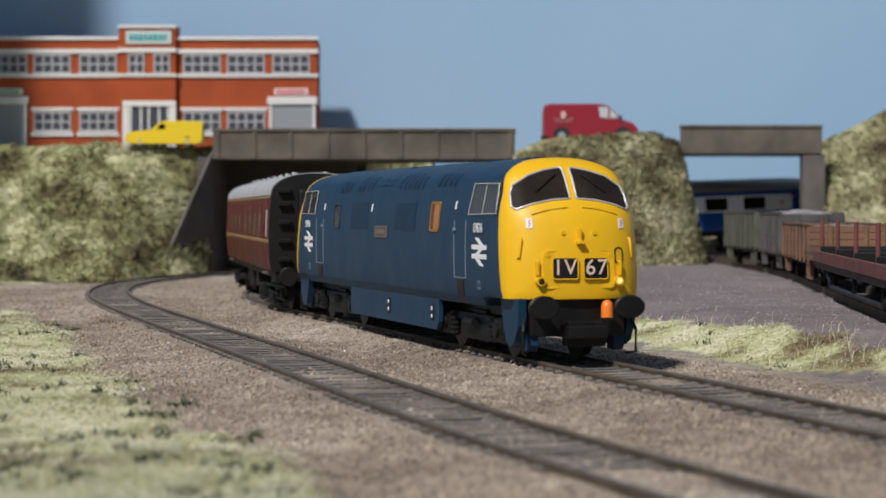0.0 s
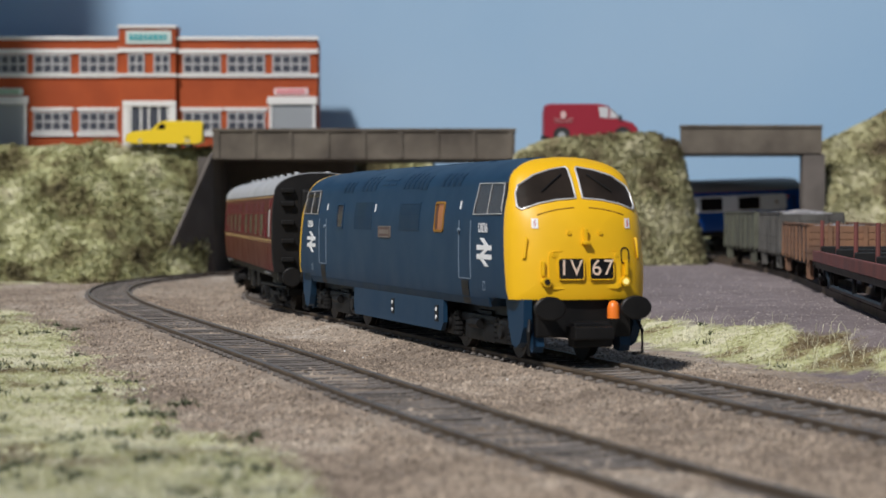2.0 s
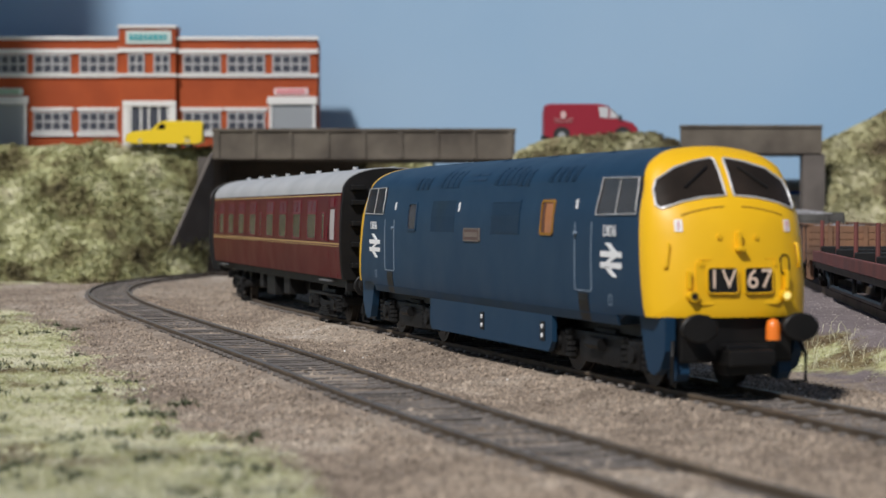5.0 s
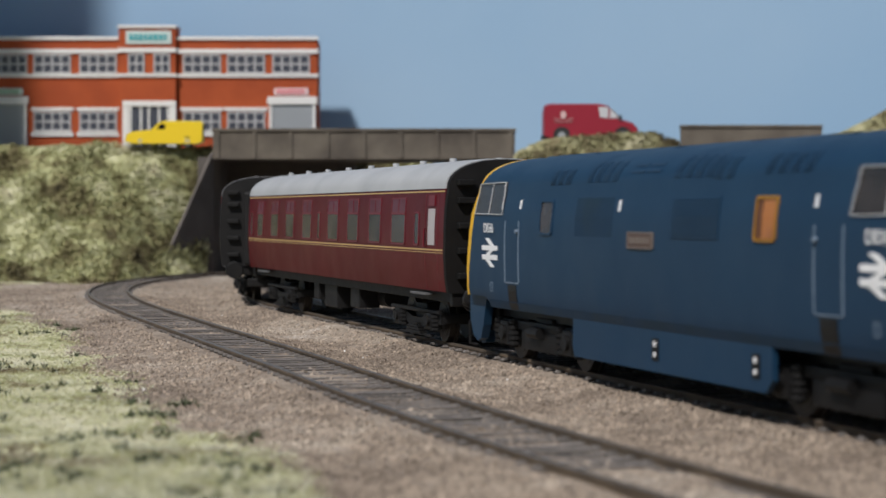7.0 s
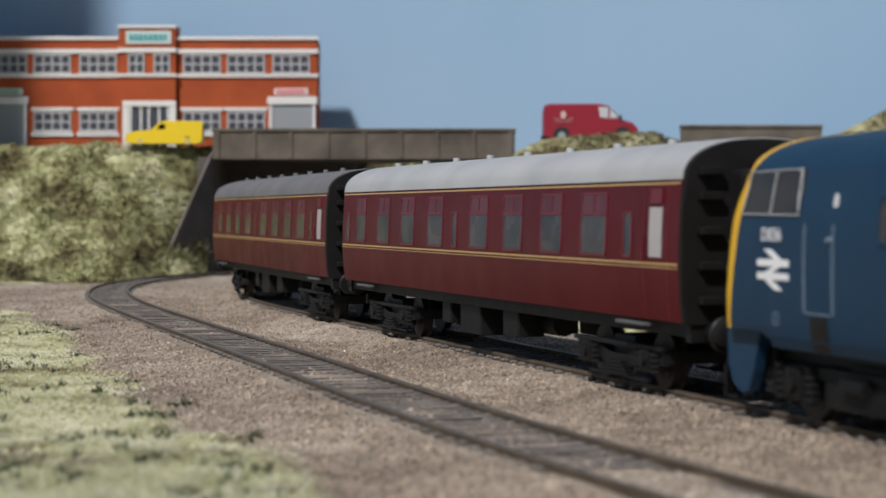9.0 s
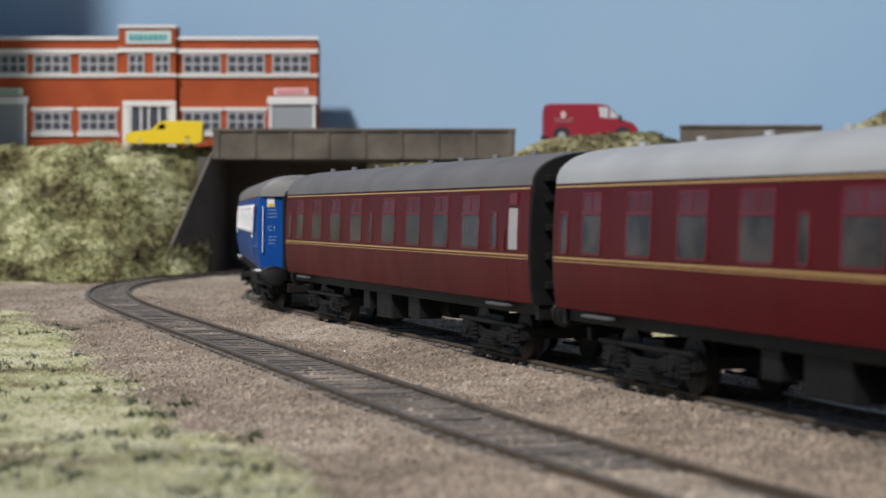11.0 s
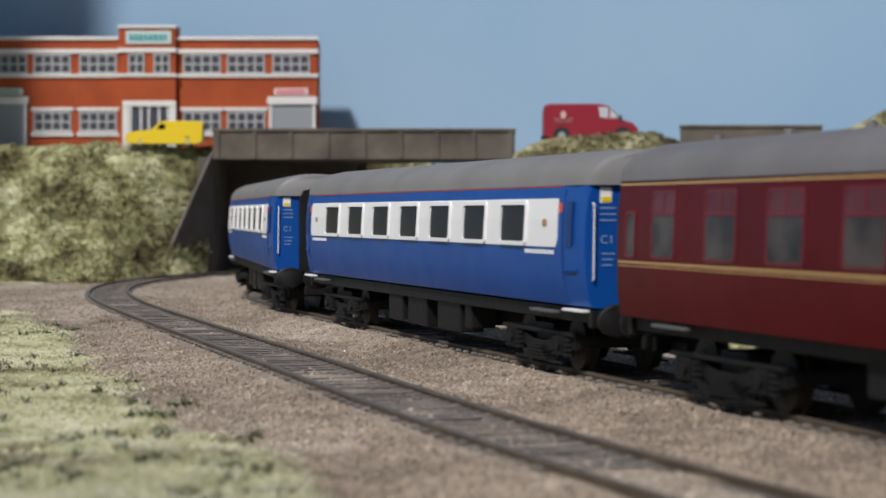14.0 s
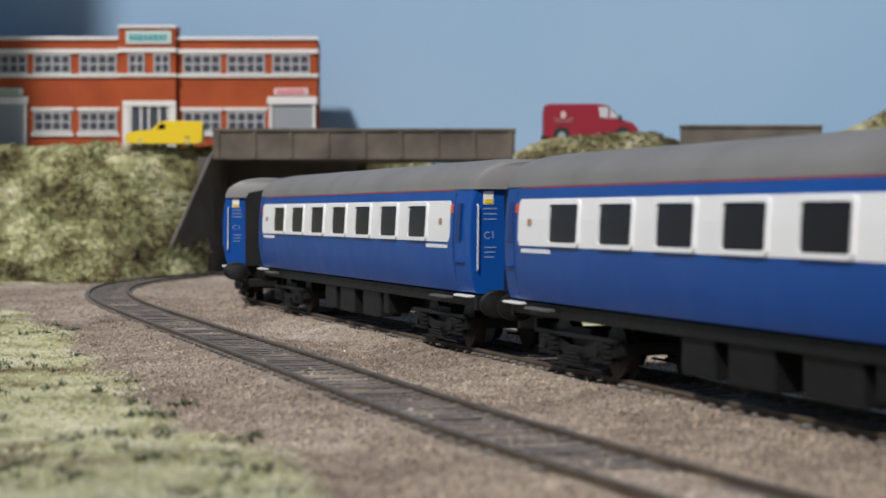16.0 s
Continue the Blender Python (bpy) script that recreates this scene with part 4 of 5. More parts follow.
                part("blind_edge", bm, mat("brown_blind", (0.10, 0.035, 0.012), 0.5), w)
        for u0, u1, open_ in ((-39.5, -16.5, True), (16, 39.3, False)):
            bm = bmesh.new()
            skin(bm, P, u0, u1, 32.3, 41.0, 0.06, s, 0.2)
            g = part("grille", bm, M_FOOTBAND if open_ else M_BLUE, v, "louvred body side grille")
            for k in range(0 if open_ else 11):
                z = 32.6 + k * 0.76
                bm = bmesh.new()
                skin(bm, P, u0 + 0.3, u1 - 0.3, z, z + 0.42, 0.24, s, 0.3, 1)
                part("slat", bm, M_BLUE, g)
        bm = bmesh.new()
        skin(bm, P, -13.3, -12.3, 38.0, 40.4, 0.22, s)
        part("notice", bm, M_WHITE, v)
        bm = bmesh.new()
        skin_shape(bm, P, rounded(-6.4, 7.0, 30.3, 33.4, 0.3), 0.35, s, 0.5)
        pl = part("nameplate", bm, mat("plate_red_brown", (0.09, 0.05, 0.04), 0.5), v, "cast nameplate")
        bm = bmesh.new()
        skin_frame(bm, P, -6.6, 7.2, 30.1, 33.6, 0.3, 0.3, 0.45, s)
        for k in range(6):
            skin(bm, P, -5.2 + k * 1.9, -3.9 + k * 1.9, 31.2, 32.5, 0.48, s, 0.3, 1)
        part("plate_lettering", bm, mat("plate_edge", (0.16, 0.13, 0.11), 0.5), pl)
        # louvres set into the curve of the roof
        for u0, cnt, z0, z1 in ((-60, 3, 44.4, 47.8), (-36, 4, 44.6, 49.2), (14, 4, 44.8, 49.4), (34, 2, 44.4, 48.4), (56, 4, 45.0, 48.6)):
            for k in range(cnt):
                bm = bmesh.new()
                u = u0 + k * 5.2
                skin(bm, P, u, u + 3.6, z0, z1, 0.1, s, 0.3, 6)
                lv = part("roof_louvre", bm, M_GREYBLUE, v)
                bm = bmesh.new()
                for q in range(7):
                    z = z0 + (z1 - z0) * (q + 0.15) / 7
                    skin(bm, P, u + 0.25, u + 3.35, z, z + (z1 - z0) / 7 * 0.5, 0.3, s, 0.3, 1)
                part("louvre_blade", bm, M_BLUE, lv)
        for k in range(4):
            bm = bmesh.new()
            skin(bm, P, -10 + (k % 2) * 9, -3 + (k % 2) * 9, 46.2 + (k // 2) * 1.4, 46.7 + (k // 2) * 1.4, 0.25, s, 0.3, 1)
            part("roof_vent", bm, M_GREYBLUE, v)
    # raised panels and exhausts along the roof top
    for a, b in ((-96, -62), (-58, -14), (-8, 24), (30, 64), (70, 96)):
        bm = bmesh.new()
        rings = [[(x, y, 51.95 - 0.024 * y * y + h) for y, h in ((-8, -0.6), (-7.6, 0.35), (-4, 0.5), (0, 0.55), (4, 0.5), (7.6, 0.35), (8, -0.6))] for x in (a, b)]
        loft(bm, rings, True, True, True)
        part("roof_panel", bm, M_BLUE, v, smooth=30)
    # noses: windscreens, lamps, headcode, bracket
    for e in (-1, 1):
        def on(y, z, off):
            return (e * (nose_x(y, z) + off), y, z)
        for s in (-1, 1):
            o = [(0.9, 41.3), (6, 40.9), (11, 39.9), (14.9, 38.5), (15.75, 39.2), (15.5, 42.5), (14.6, 44.6), (10.5, 47.2), (6, 48.6), (1.5, 49.4), (1.0, 48.8)]
            bm = bmesh.new()
            cy, cz = 8, 44.2
            rings = []
            dense = []
            for (a, b), (a2, b2) in zip(o, o[1:] + o[:1]):
                for k in range(3):
                    dense.append((a + (a2 - a) * k / 3, b + (b2 - b) * k / 3))
            for k in (1.0, 0.75, 0.5, 0.25):
                rings.append([on(s * (cy + (a - cy) * k), cz + (b - cz) * k, 0.12) for a, b in dense])
            vr = loft(bm, rings, True)
            bm.faces.new(vr[-1])
            w = part("windscreen", bm, M_GLASS, v, "curved cab windscreen", smooth=60)
            bm = bmesh.new()
            tube(bm, [on(s * a, b, 0.15) for a, b in dense], 0.28, 6, True)
            part("windscreen_frame", bm, M_SILVER, w, smooth=60)
            bm = bmesh.new()
            tube(bm, [on(s * (9.5 - k * 1.2), 43.0 + k * 0.9, 0.5) for k in range(6)], 0.22, 5)
            part("wiper", bm, M_BLACK, w)
            # air slot under the screen, overhead notice, handrail, marker lamp
            bm = bmesh.new()
            tube(bm, [on(s * (2 + k * 1.2), 39.0 - 0.014 * (2 + k * 1.2) ** 2, 0.02) for k in range(9)], 0.14, 5)
            part("air_slot", bm, M_BROWN, v)
            bm = bmesh.new()
            y, z = s * 12.4, 35.0
            prism(bm, [(-0.75, -1.25), (0.75, -1.25), (0.75, 1.25), (-0.75, 1.25)], 0.2, lambda a, b, d: on(y + a, z + b, d))
            nt = part("warning_notice", bm, M_WHITE, v)
            bm = bmesh.new()
            tube(bm, [on(y - 0.2, z - 0.8, 0.2), on(y + 0.2, z, 0.2), on(y - 0.2, z + 0.1, 0.2), on(y + 0.2, z + 0.9, 0.2)], 0.14, 5)
            part("red_flash", bm, mat("flash_red", (0.5, 0.02, 0.04), 0.5), nt)
            bm = bmesh.new()
            tube(bm, [on(s * 15.4, 26.2, 0.1), on(s * 15.3, 26.4, 0.6), on(s * 14.7, 31.0, 0.7), on(s * 14.6, 31.2, 0.1)], 0.35, 6)
            part("handrail", bm, M_YELLOW, v, smooth=60)
            bm = bmesh.new()
            y, z = s * 10.5, 20.4
            p = on(y, z, 0)
            rod(bm, (p[0] - e, y, z), (p[0] + e * 1.6, y, z), 1.2, 18)
            tl = part("marker_lamp", bm, M_YELLOW, v, smooth=40)
            bm = bmesh.new()
            rod(bm, (p[0] + e * 1.5, y, z), (p[0] + e * 1.75, y, z), 0.75, 16)
            part("lens", bm, mat("lamp_lens", (1.0, 0.85, 0.3), 0.2, emit=0.35) if s == e else M_GLASS, tl)
            bm = bmesh.new()
            box(bm, *sorted((p[0] - e, p[0] + e * 0.8)), y - 0.4 + s * 0.6, y + 0.4 + s * 0.6, 21.8, 25.6, 0.25)
            part("lamp_iron", bm, M_YELLOW, v)
            for yy, zz in ((4.2, 32.6), (8.9, 19.4), (8.4, 27.0)):
                p = on(s * yy, zz, 0)
                bm = bmesh.new()
                rod(bm, (p[0] - e * 0.5, s * yy, zz), (p[0] + e * 0.5, s * yy, zz), 0.55, 10)
                part("bolt", bm, M_YELLOW, v)
        bm = bmesh.new()
        p = on(0, 30.5, 0)
        box(bm, *sorted((p[0] - e, p[0] + e * 0.9)), -0.5, 0.5, 30.2, 33.8, 0.25)
        box(bm, *sorted((p[0], p[0] + e * 2.0)), -1.0, 1.0, 29.7, 30.6, 0.25)
        part("lamp_bracket", bm, M_YELLOW, v)
        # headcode panel
        bm = bmesh.new()
        o = rounded(-9.6, 9.6, 18.6, 28.0, 1.2)
        prism(bm, o, 0.5, lambda a, b, d: on(a, b, d - 0.05))
        hp = part("headcode_panel", bm, M_YELLOW, v)
        for s in (-1, 1):
            bm = bmesh.new()
            prism(bm, rounded(min(s * 0.85, s * 7.3), max(s * 0.85, s * 7.3), 21.0, 26.2, 0.8), 0.35, lambda a, b, d: on(a, b, 0.35 + d))
            part("headcode_blind", bm, M_BLACK, hp)
            bm = bmesh.new()
            tube(bm, [on(a, b, 0.62) for a, b in rounded(min(s * 0.75, s * 7.4), max(s * 0.75, s * 7.4), 20.9, 26.3, 0.8)], 0.2, 5, True)
            part("blind_frame", bm, M_YELLOW, hp)
        for ch, y in (("I", -6.1), ("V", -2.9), ("6", 2.5), ("7", 5.7)):
            yy = y * e
            x = e * (nose_x(yy, 23.7) + 0.85)
            lettering("headcode_letter", ch, 5.6, M_CREAM, hp, Matrix.Translation((x * MM, yy * MM, 0.02375)) @ Euler((radians(90), 0, e * radians(90))).to_matrix().to_4x4())
        bm = bmesh.new()
        tube(bm, [on(a, b, 0.05) for a, b in rounded(min(e * 9.9, e * 12.2), max(e * 9.9, e * 12.2), 24.8, 28.8, 1.0)], 0.18, 5, True)
        part("hatch_outline", bm, M_BLACK, v)
        # buffer beam
        bm = bmesh.new()
        box(bm, *sorted((e * 112, e * 127)), -12.8, 12.8, 6.4, 16.2, 0.6)
        bb = part("buffer_beam", bm, M_BLACK, v)
        bm = bmesh.new()
        box(bm, *sorted((e * 126, e * 131)), -4.0, 6.2, 4.0, 10.4, 0.5)
        box(bm, *sorted((e * 128, e * 135)), -5.2, 5.2, 6.2, 9.4, 0.4)
        part("coupling", bm, M_BLACK, v)
        for s in (-1, 1):
            buffer(v, e * 127, s * 11.4, 14.0, e, 3.0, 7.2, True)
            bm = bmesh.new()
            prism(bm, [(-0.3, 12), (1.6, 12), (2.6, 4.2), (1.8, 2.6), (-0.6, 3.0)], 2.8, lambda a, b, d: (e * (122 + a * 1.6), s * (10.2 + d), b))
            part("guard_iron", bm, M_BLUE, v)
            bm = bmesh.new()
            tube(bm, [(e * 127, s * 14.4, 11), (e * 128.5, s * 15.2, 8), (e * 128.5, s * 15.2, 2.4), (e * 126, s * 13.6, 2.0)], 0.45, 6)
            part("brake_pipe", bm, M_BLACK, v)
        bm = bmesh.new()
        rings = []
        for z, r in ((11.3, 1.55), (13.9, 1.55), (15.2, 1.2), (15.7, 0.45)):
            rings.append([(e * 131.5 + r * math.cos(k * math.pi / 8), e * 6.2 + r * math.sin(k * math.pi / 8), z) for k in range(16)])
        loft(bm, rings, True, True, True)
        part("tail_lamp", bm, M_ORANGE, v, "orange plastic tail lamp", smooth=50)
    # underframe
    bm = bmesh.new()
    box(bm, -112, 112, -11, 11, 10.5, 13.3)
    box(bm, -42, 58, -15.6, 15.6, 5.0, 13.3, 0.5)
    part("underframe", bm, M_BLACK, v)
    # a little shorter than drawn: bring every part in along the length
    for ob in v.children_recursive:
        ob.location.x *= 0.975
        if not ob.data.get("trimmed"):
            ob.data["trimmed"] = True
            if ob.name.split(".")[0] not in ("running_number", "headcode_letter"):
                for q in ob.data.vertices:
                    q.co.x *= 0.975
    for x in (-78, 82):
        bogie(v, x * 0.975, 46, 6.9, "loco")
    return v


M_LINE = mat("dull_silver_line", (0.17, 0.22, 0.28), 0.5)
M_GREYBLUE = mat("louvre_shadow_blue", (0.010, 0.036, 0.075), 0.6)
M_BROWN = mat("slot_brown", (0.27, 0.13, 0.012), 0.7)
M_CREAM = mat("blind_cream", (0.80, 0.62, 0.48), 0.6)


def body_shell(v, prof, half, z_eave, side_mat, roof_mat, end_mat, taper=0.0):
    """Coach sides, roof and ends as parts of their own."""
    st = [(w, z) for w, z in prof]
    lower = [q for q in st if q[1] <= z_eave + 0.01]
    upper = [q for q in st if q[1] >= z_eave - 0.01]
    stations = [-half, -half + 12, half - 12, half] if taper else [-half, half]
    for s in (-1, 1):
        bm = bmesh.new()
        rings = []
        for x in stations:
            k = 1 - (taper if abs(x) > half - 1 else 0)
            rings.append([(x, s * w * k, z) for w, z in lower] + [(x, s * (w * k - 1.2), z) for w, z in lower[::-1]])
        loft(bm, rings, True, True, True)
        part("body_side", bm, side_mat, v, smooth=35)
    bm = bmesh.new()
    rings = []
    r = [(w, z) for w, z in upper] + [(-w, z) for w, z in upper[:-1]][::-1]
    xs = [(-half, 0.99), (-half + 6, 1), (half - 6, 1), (half, 0.99)] if not taper else [(-half - 1.4, 0.80), (-half - 0.6, 0.91), (-half + 4, 0.965), (-half + 14, 1), (half - 14, 1), (half - 4, 0.965), (half + 0.6, 0.91), (half + 1.4, 0.80)]
    for x, k in xs:
        rings.append([(x, (y + math.copysign(0.25, y)) * k, z_eave + (z - z_eave) * (0.3 + 0.7 * k if k < 0.95 else k)) for y, z in r])
    loft(bm, rings, True, True, True)
    part("roof", bm, roof_mat, v, smooth=40)
    for e in (-1, 1):
        bm = bmesh.new()
        k = 1 - taper
        ring = [(y * (k + 0.002) * (1 if z < z_eave else (0.97 if taper else 0.985)), z if z < z_eave else z_eave + (z - z_eave) * (0.88 if taper else 0.975)) for y, z in full_ring(prof)]
        loft(bm, [[(e * (half - 0.9), y * 0.93, z - 0.2) for y, z in ring], [(e * (half + 0.05), y, z - 0.1) for y, z in ring], [(e * (half + (0.3 if taper else 1.1)), y * 0.985, z - 0.3) for y, z in ring]], True, True, True)
        part("end_wall", bm, end_mat, v, smooth=35)


def underframe(v, half, boxes):
    for s in (-1, 1):
        bm = bmesh.new()
        box(bm, -half + 1, half - 1, min(s * 13.2, s * 15.2), max(s * 13.2, s * 15.2), 12.4, 15.6, 0.3)
        part("solebar", bm, M_DUSTY, v)
        for u, w, z0 in boxes:
            bm = bmesh.new()
            y0, y1 = sorted((s * 7, s * 14.2))
            box(bm, u - w, u + w, y0, y1, z0, 12.6, 0.5)
            part("underfloor_box", bm, M_DUSTY, v)
        for u in (-half + 26, half - 26):
            bm = bmesh.new()
            box(bm, u - 8, u + 8, *sorted((s * 16.2, s * 18.4)), 14.0, 14.7, 0.2)
            part("footboard", bm, M_FOOT, v)
    bm = bmesh.new()
    box(bm, -half + 1, half - 1, -14.6, 14.6, 12.8, 15.2)
    part("floor_pan", bm, M_BLACK, v)
    for u in (-24, -8, 14, 26):
        bm = bmesh.new()
        rod(bm, (u, -5, 9.5), (u + 11, -5, 9.5), 3.0, 14)
        part("vacuum_cylinder", bm, M_DUSTY, v, smooth=40)


M_FOOT = mat("worn_step_edge", (0.10, 0.10, 0.10), 0.6)


def coach_maroon(roof_mat, label, group="maroon coaches"):
    H = 138.0
    v = thing("passenger_coach", label, "railway coach", group)
    P = MK1_HALF
    body_shell(v, P, H, 44.4, M_MAROON, roof_mat, M_CORR)
    for s in (-1, 1):
        for z0, z1 in ((43.45, 43.85), (26.95, 27.4), (26.3, 26.5)):
            bm = bmesh.new()
            skin(bm, P, -H + 0.5, H - 0.5, z0, z1, 0.1, s)
            part("lining", bm, M_CREAMLINE, v, "straw coloured lining")
        wins = [(-114, 5.8, 1), (-87, 7.0, 1), (-60, 7.4, 1), (-31.5, 7.4, 1), (8, 7.8, 1), (35.5, 7.4, 1), (63.5, 7.4, 1), (91, 8.0, 1), (-13, 2.0, 0), (111, 2.2, 0), (-131, 2.2, 0)]
        for u, w, big in wins:
            w *= 0.92
            bm = bmesh.new()
            skin_shape(bm, P, rounded(u - w, u + w, 28.7, 37.2 if big else 37.4, 1.0), 0.06, s, 0.3)
            wd = part("window", bm, M_PANEM, v)
            bm = bmesh.new()
            skin_frame(bm, P, u - w - 0.6, u + w + 0.6, 28.1, 42.2 if big else 38.0, 1.2, 0.5, 0.22, s)
            part("window_frame", bm, M_FRAMEM, wd)
            if big:
                bm = bmesh.new()
                skin_shape(bm, P, rounded(u - w, u + w, 37.8, 41.7, 0.5), 0.06, s, 0.3)
                part("toplight", bm, M_PINK, wd)
                bm = bmesh.new()
                skin(bm, P, u - w, u + w, 37.1, 37.8, 0.25, s)
                skin(bm, P, u - 0.3, u + 0.3, 37.6, 41.8, 0.2, s)
                part("toplight_bar", bm, M_FRAMEM, wd)
        for e in (1,):
            u = e * 126
            bm = bmesh.new()
            skin_shape(bm, P, rounded(u - 3.3, u + 3.3, 28.5, 38.8, 0.8), 0.06, s, 0.3)
            d = part("door_window", bm, M_FROST, v, "frosted white door window")
            for q in (-6.2, 6.2):
                bm = bmesh.new()
                skin(bm, P, u + q - 0.15, u + q + 0.15, 16, 43, 0.12, s)
                part("door_edge", bm, M_FRAMEM, d)
            bm = bmesh.new()
            tube(bm, [(u - 5.2, s * 18.3, 28), (u - 5.2, s * 19.2, 28.2), (u - 5.2, s * 19.0, 33), (u - 5.2, s * 18.2, 33.2)], 0.3, 5)
            part("handrail", bm, M_FRAMEM, d)
            bm = bmesh.new()
            skin(bm, P, u - 2.4, u + 3.2, 39.6, 42.6, 0.35, s)
            part("door_ventilator", bm, M_FRAMEM, d)
        for k in range(8):
            bm = bmesh.new()
            u = -110 + k * 31.5
            rod(bm, (u + 5 * s, s * 5.5, 51.0), (u + 5 * s, s * 5.5, 53.7), 1.2, 12, 1.0)
            part("roof_vent", bm, roof_mat, v)
    for e in (-1, 1):
        bm = bmesh.new()
        box(bm, *sorted((e * (H - 0.3), e * (H + 6.5))), -7.5, 7.5, 15.5, 46.5, 1.2)
        part("gangway", bm, M_CORR, v, "black corridor connection")
        for y in (-12.5, 12.5):
            for z in (20, 27, 34, 41, 46.0):
                bm = bmesh.new()
                box(bm, *sorted((e * (H - 0.2), e * (H + 3.4))), y - 2.4, y + 2.4, z - 0.8, z + 0.9, 0.3)
                part("end_step", bm, M_DUSTY, v)
        for s in (-1, 1):
            buffer(v, e * (H - 0.2), s * 11.4, 13.6, e, 3.6, 8.0)
        bm = bmesh.new()
        box(bm, *sorted((e * (H - 2), e * (H + 0.4))), -16, 16, 11.5, 15.6, 0.3)
        part("headstock", bm, M_BLACK, v)
        coupling(v, e * H, e, 8.5, 9)
    underframe(v, H, ((-12, 9, 4.6), (22, 6, 6.0), (-34, 4, 6.5)))
    for x in (-94, 94):
        bogie(v, x, 34, 6.2, "coach")
    return v


M_FRAMEM = mat("maroon_window_frame", (0.135, 0.012, 0.021), 0.4, spec=0.3)


def coach_blue(label, group="blue and white coaches"):
    H = 140.5
    v = thing("pullman_coach", label, "railway coach", group)
    P = MK2_HALF
    body_shell(v, P, H, 44.0, M_PBLUE, M_ROOFB, M_PBLUE, taper=0.07)
    for s in (-1, 1):
        bm = bmesh.new()
        skin(bm, P, -H + 13, H - 13, 43.65, 43.95, 0.1, s)
        part("red_lining", bm, mat("red_lining", (0.45, 0.06, 0.06), 0.5), v)
        bm = bmesh.new()
        zs = [29.6, 31, 33.5, 36, 38.5, 40, 41.0]
        rings = []
        for z in zs:
            inset = 0.0 if 31 <= z <= 40 else 1.2
            rings.append([(u, s * (half_at(P, z) + dd), z) for u, dd in ((-126.5 + inset, 0.0), (-126.5 + inset, 0.18), (126.5 - inset, 0.18), (126.5 - inset, 0.0))])
        loft(bm, rings, True, True, True)
        wb = part("white_panel", bm, M_WHITE, v, "white window band with rounded corners")
        for k in range(7):
            u = -94.6 + k * 31.6
            bm = bmesh.new()
            skin_shape(bm, P, rounded(u - 9.1, u + 9.1, 30.6, 39.7, 0.7), 0.25, s, 0.4)
            w = part("window", bm, M_PANE, v, "dark tinted window")
            bm = bmesh.new()
            skin_frame(bm, P, u - 10.2, u + 10.2, 29.7, 40.6, 1.4, 1.0, 0.7, s)
            part("window_frame", bm, M_WHITE, w)
        for e in (-1, 1):
            bm = bmesh.new()
            skin_shape(bm, P, rounded(e * 118 - 1.4, e * 118 + 1.4, 34.4, 36.2, 0.8), 0.35, s, 0.25)
            part("crest", bm, mat("crest_brown", (0.35, 0.22, 0.12), 0.5), v)
            bm = bmesh.new()
            skin(bm, P, e * 127.8 - 1, e * 127.8 + 1, 37.6, 40, 0.25, s)
            part("red_tag", bm, mat("red_tag", (0.6, 0.08, 0.04), 0.5), v)
            bm = bmesh.new()
            for q in range(8):
                skin(bm, P, e * 114 - 10 + q * 2.6, e * 114 - 8.2 + q * 2.6, 27.9, 28.9, 0.2, s, 0.25, 1)
            part("coach_number", bm, M_WHITE, v)
            # wrapround door with its window
            bm = bmesh.new()
            skin_shape(bm, P, rounded(e * 133.2 - 1.7, e * 133.2 + 1.7, 30.0, 40.2, 1.2), 0.1 - 0.45, s, 0.3)
            for vv in bm.verts:
                vv.co.y += s * 0.25
            d = part("door_window", bm, M_PDARK, v, "dark blue recessed door light")
            bm = bmesh.new()
            skin(bm, P, e * 129.6 - 0.15, e * 129.6 + 0.15, 17, 43, 0.12, s)
            part("door_edge", bm, M_PDARK, d)
            bm = bmesh.new()
            box(bm, *sorted((e * 128, e * 140.2)), *sorted((s * 15.6, s * 17.9)), 14.9, 15.5, 0.2)
            part("white_step", bm, M_WHITE, d, "white edged door step")
            bm = bmesh.new()
            tube(bm, [(e * 131, s * 17.6, 24.4), (e * 131, s * 18.4, 24.4), (e * 137, s * 17.8, 24.4), (e * 137, s * 17.0, 24.4)], 0.35, 5)
            part("door_handle", bm, M_PBLUE, d)
    for e in (-1, 1):
        bm = bmesh.new()
        rings = []
        for y, z in ((-7.5, 15.5), (-7.5, 43), (-6, 46), (0, 47.2), (6, 46), (7.5, 43), (7.5, 15.5)):
            rings.append((y, z))
        loft(bm, [[(e * (H - 0.3), y, z) for y, z in rings], [(e * (H + 6.8), y, z) for y, z in rings]], True, True, True)
        part("gangway", bm, M_CORR, v, "black corridor connection")
        for s in (-1, 1):
            bm = bmesh.new()
            tube(bm, [(e * H, s * 15.3, 22), (e * (H + 1.2), s * 15.3, 22.4), (e * (H + 1.2), s * 15.1, 39.5), (e * H, s * 15.1, 40)], 0.2, 6)
            part("handrail", bm, M_WHITE, v, "white end handrail")
            bm = bmesh.new()
            box(bm, *sorted((e * (H - 0.2), e * (H + 0.45))), *sorted((s * 10.6, s * 13.4)), 39.9, 43.4)
            lb = part("end_notice", bm, M_WHITE, v)
            bm = bmesh.new()
            box(bm, *sorted((e * H, e * (H + 0.6))), *sorted((s * 10.9, s * 13.1)), 40.2, 41.3)
            part("yellow_patch", bm, M_YELVAN, lb)
            bm = bmesh.new()
            for q in range(3):
                box(bm, *sorted((e * (H - 0.2), e * (H + 0.42))), *sorted((s * 9.6, s * 13.4)), 35.8 + q * 1.4, 36.1 + q * 1.4)
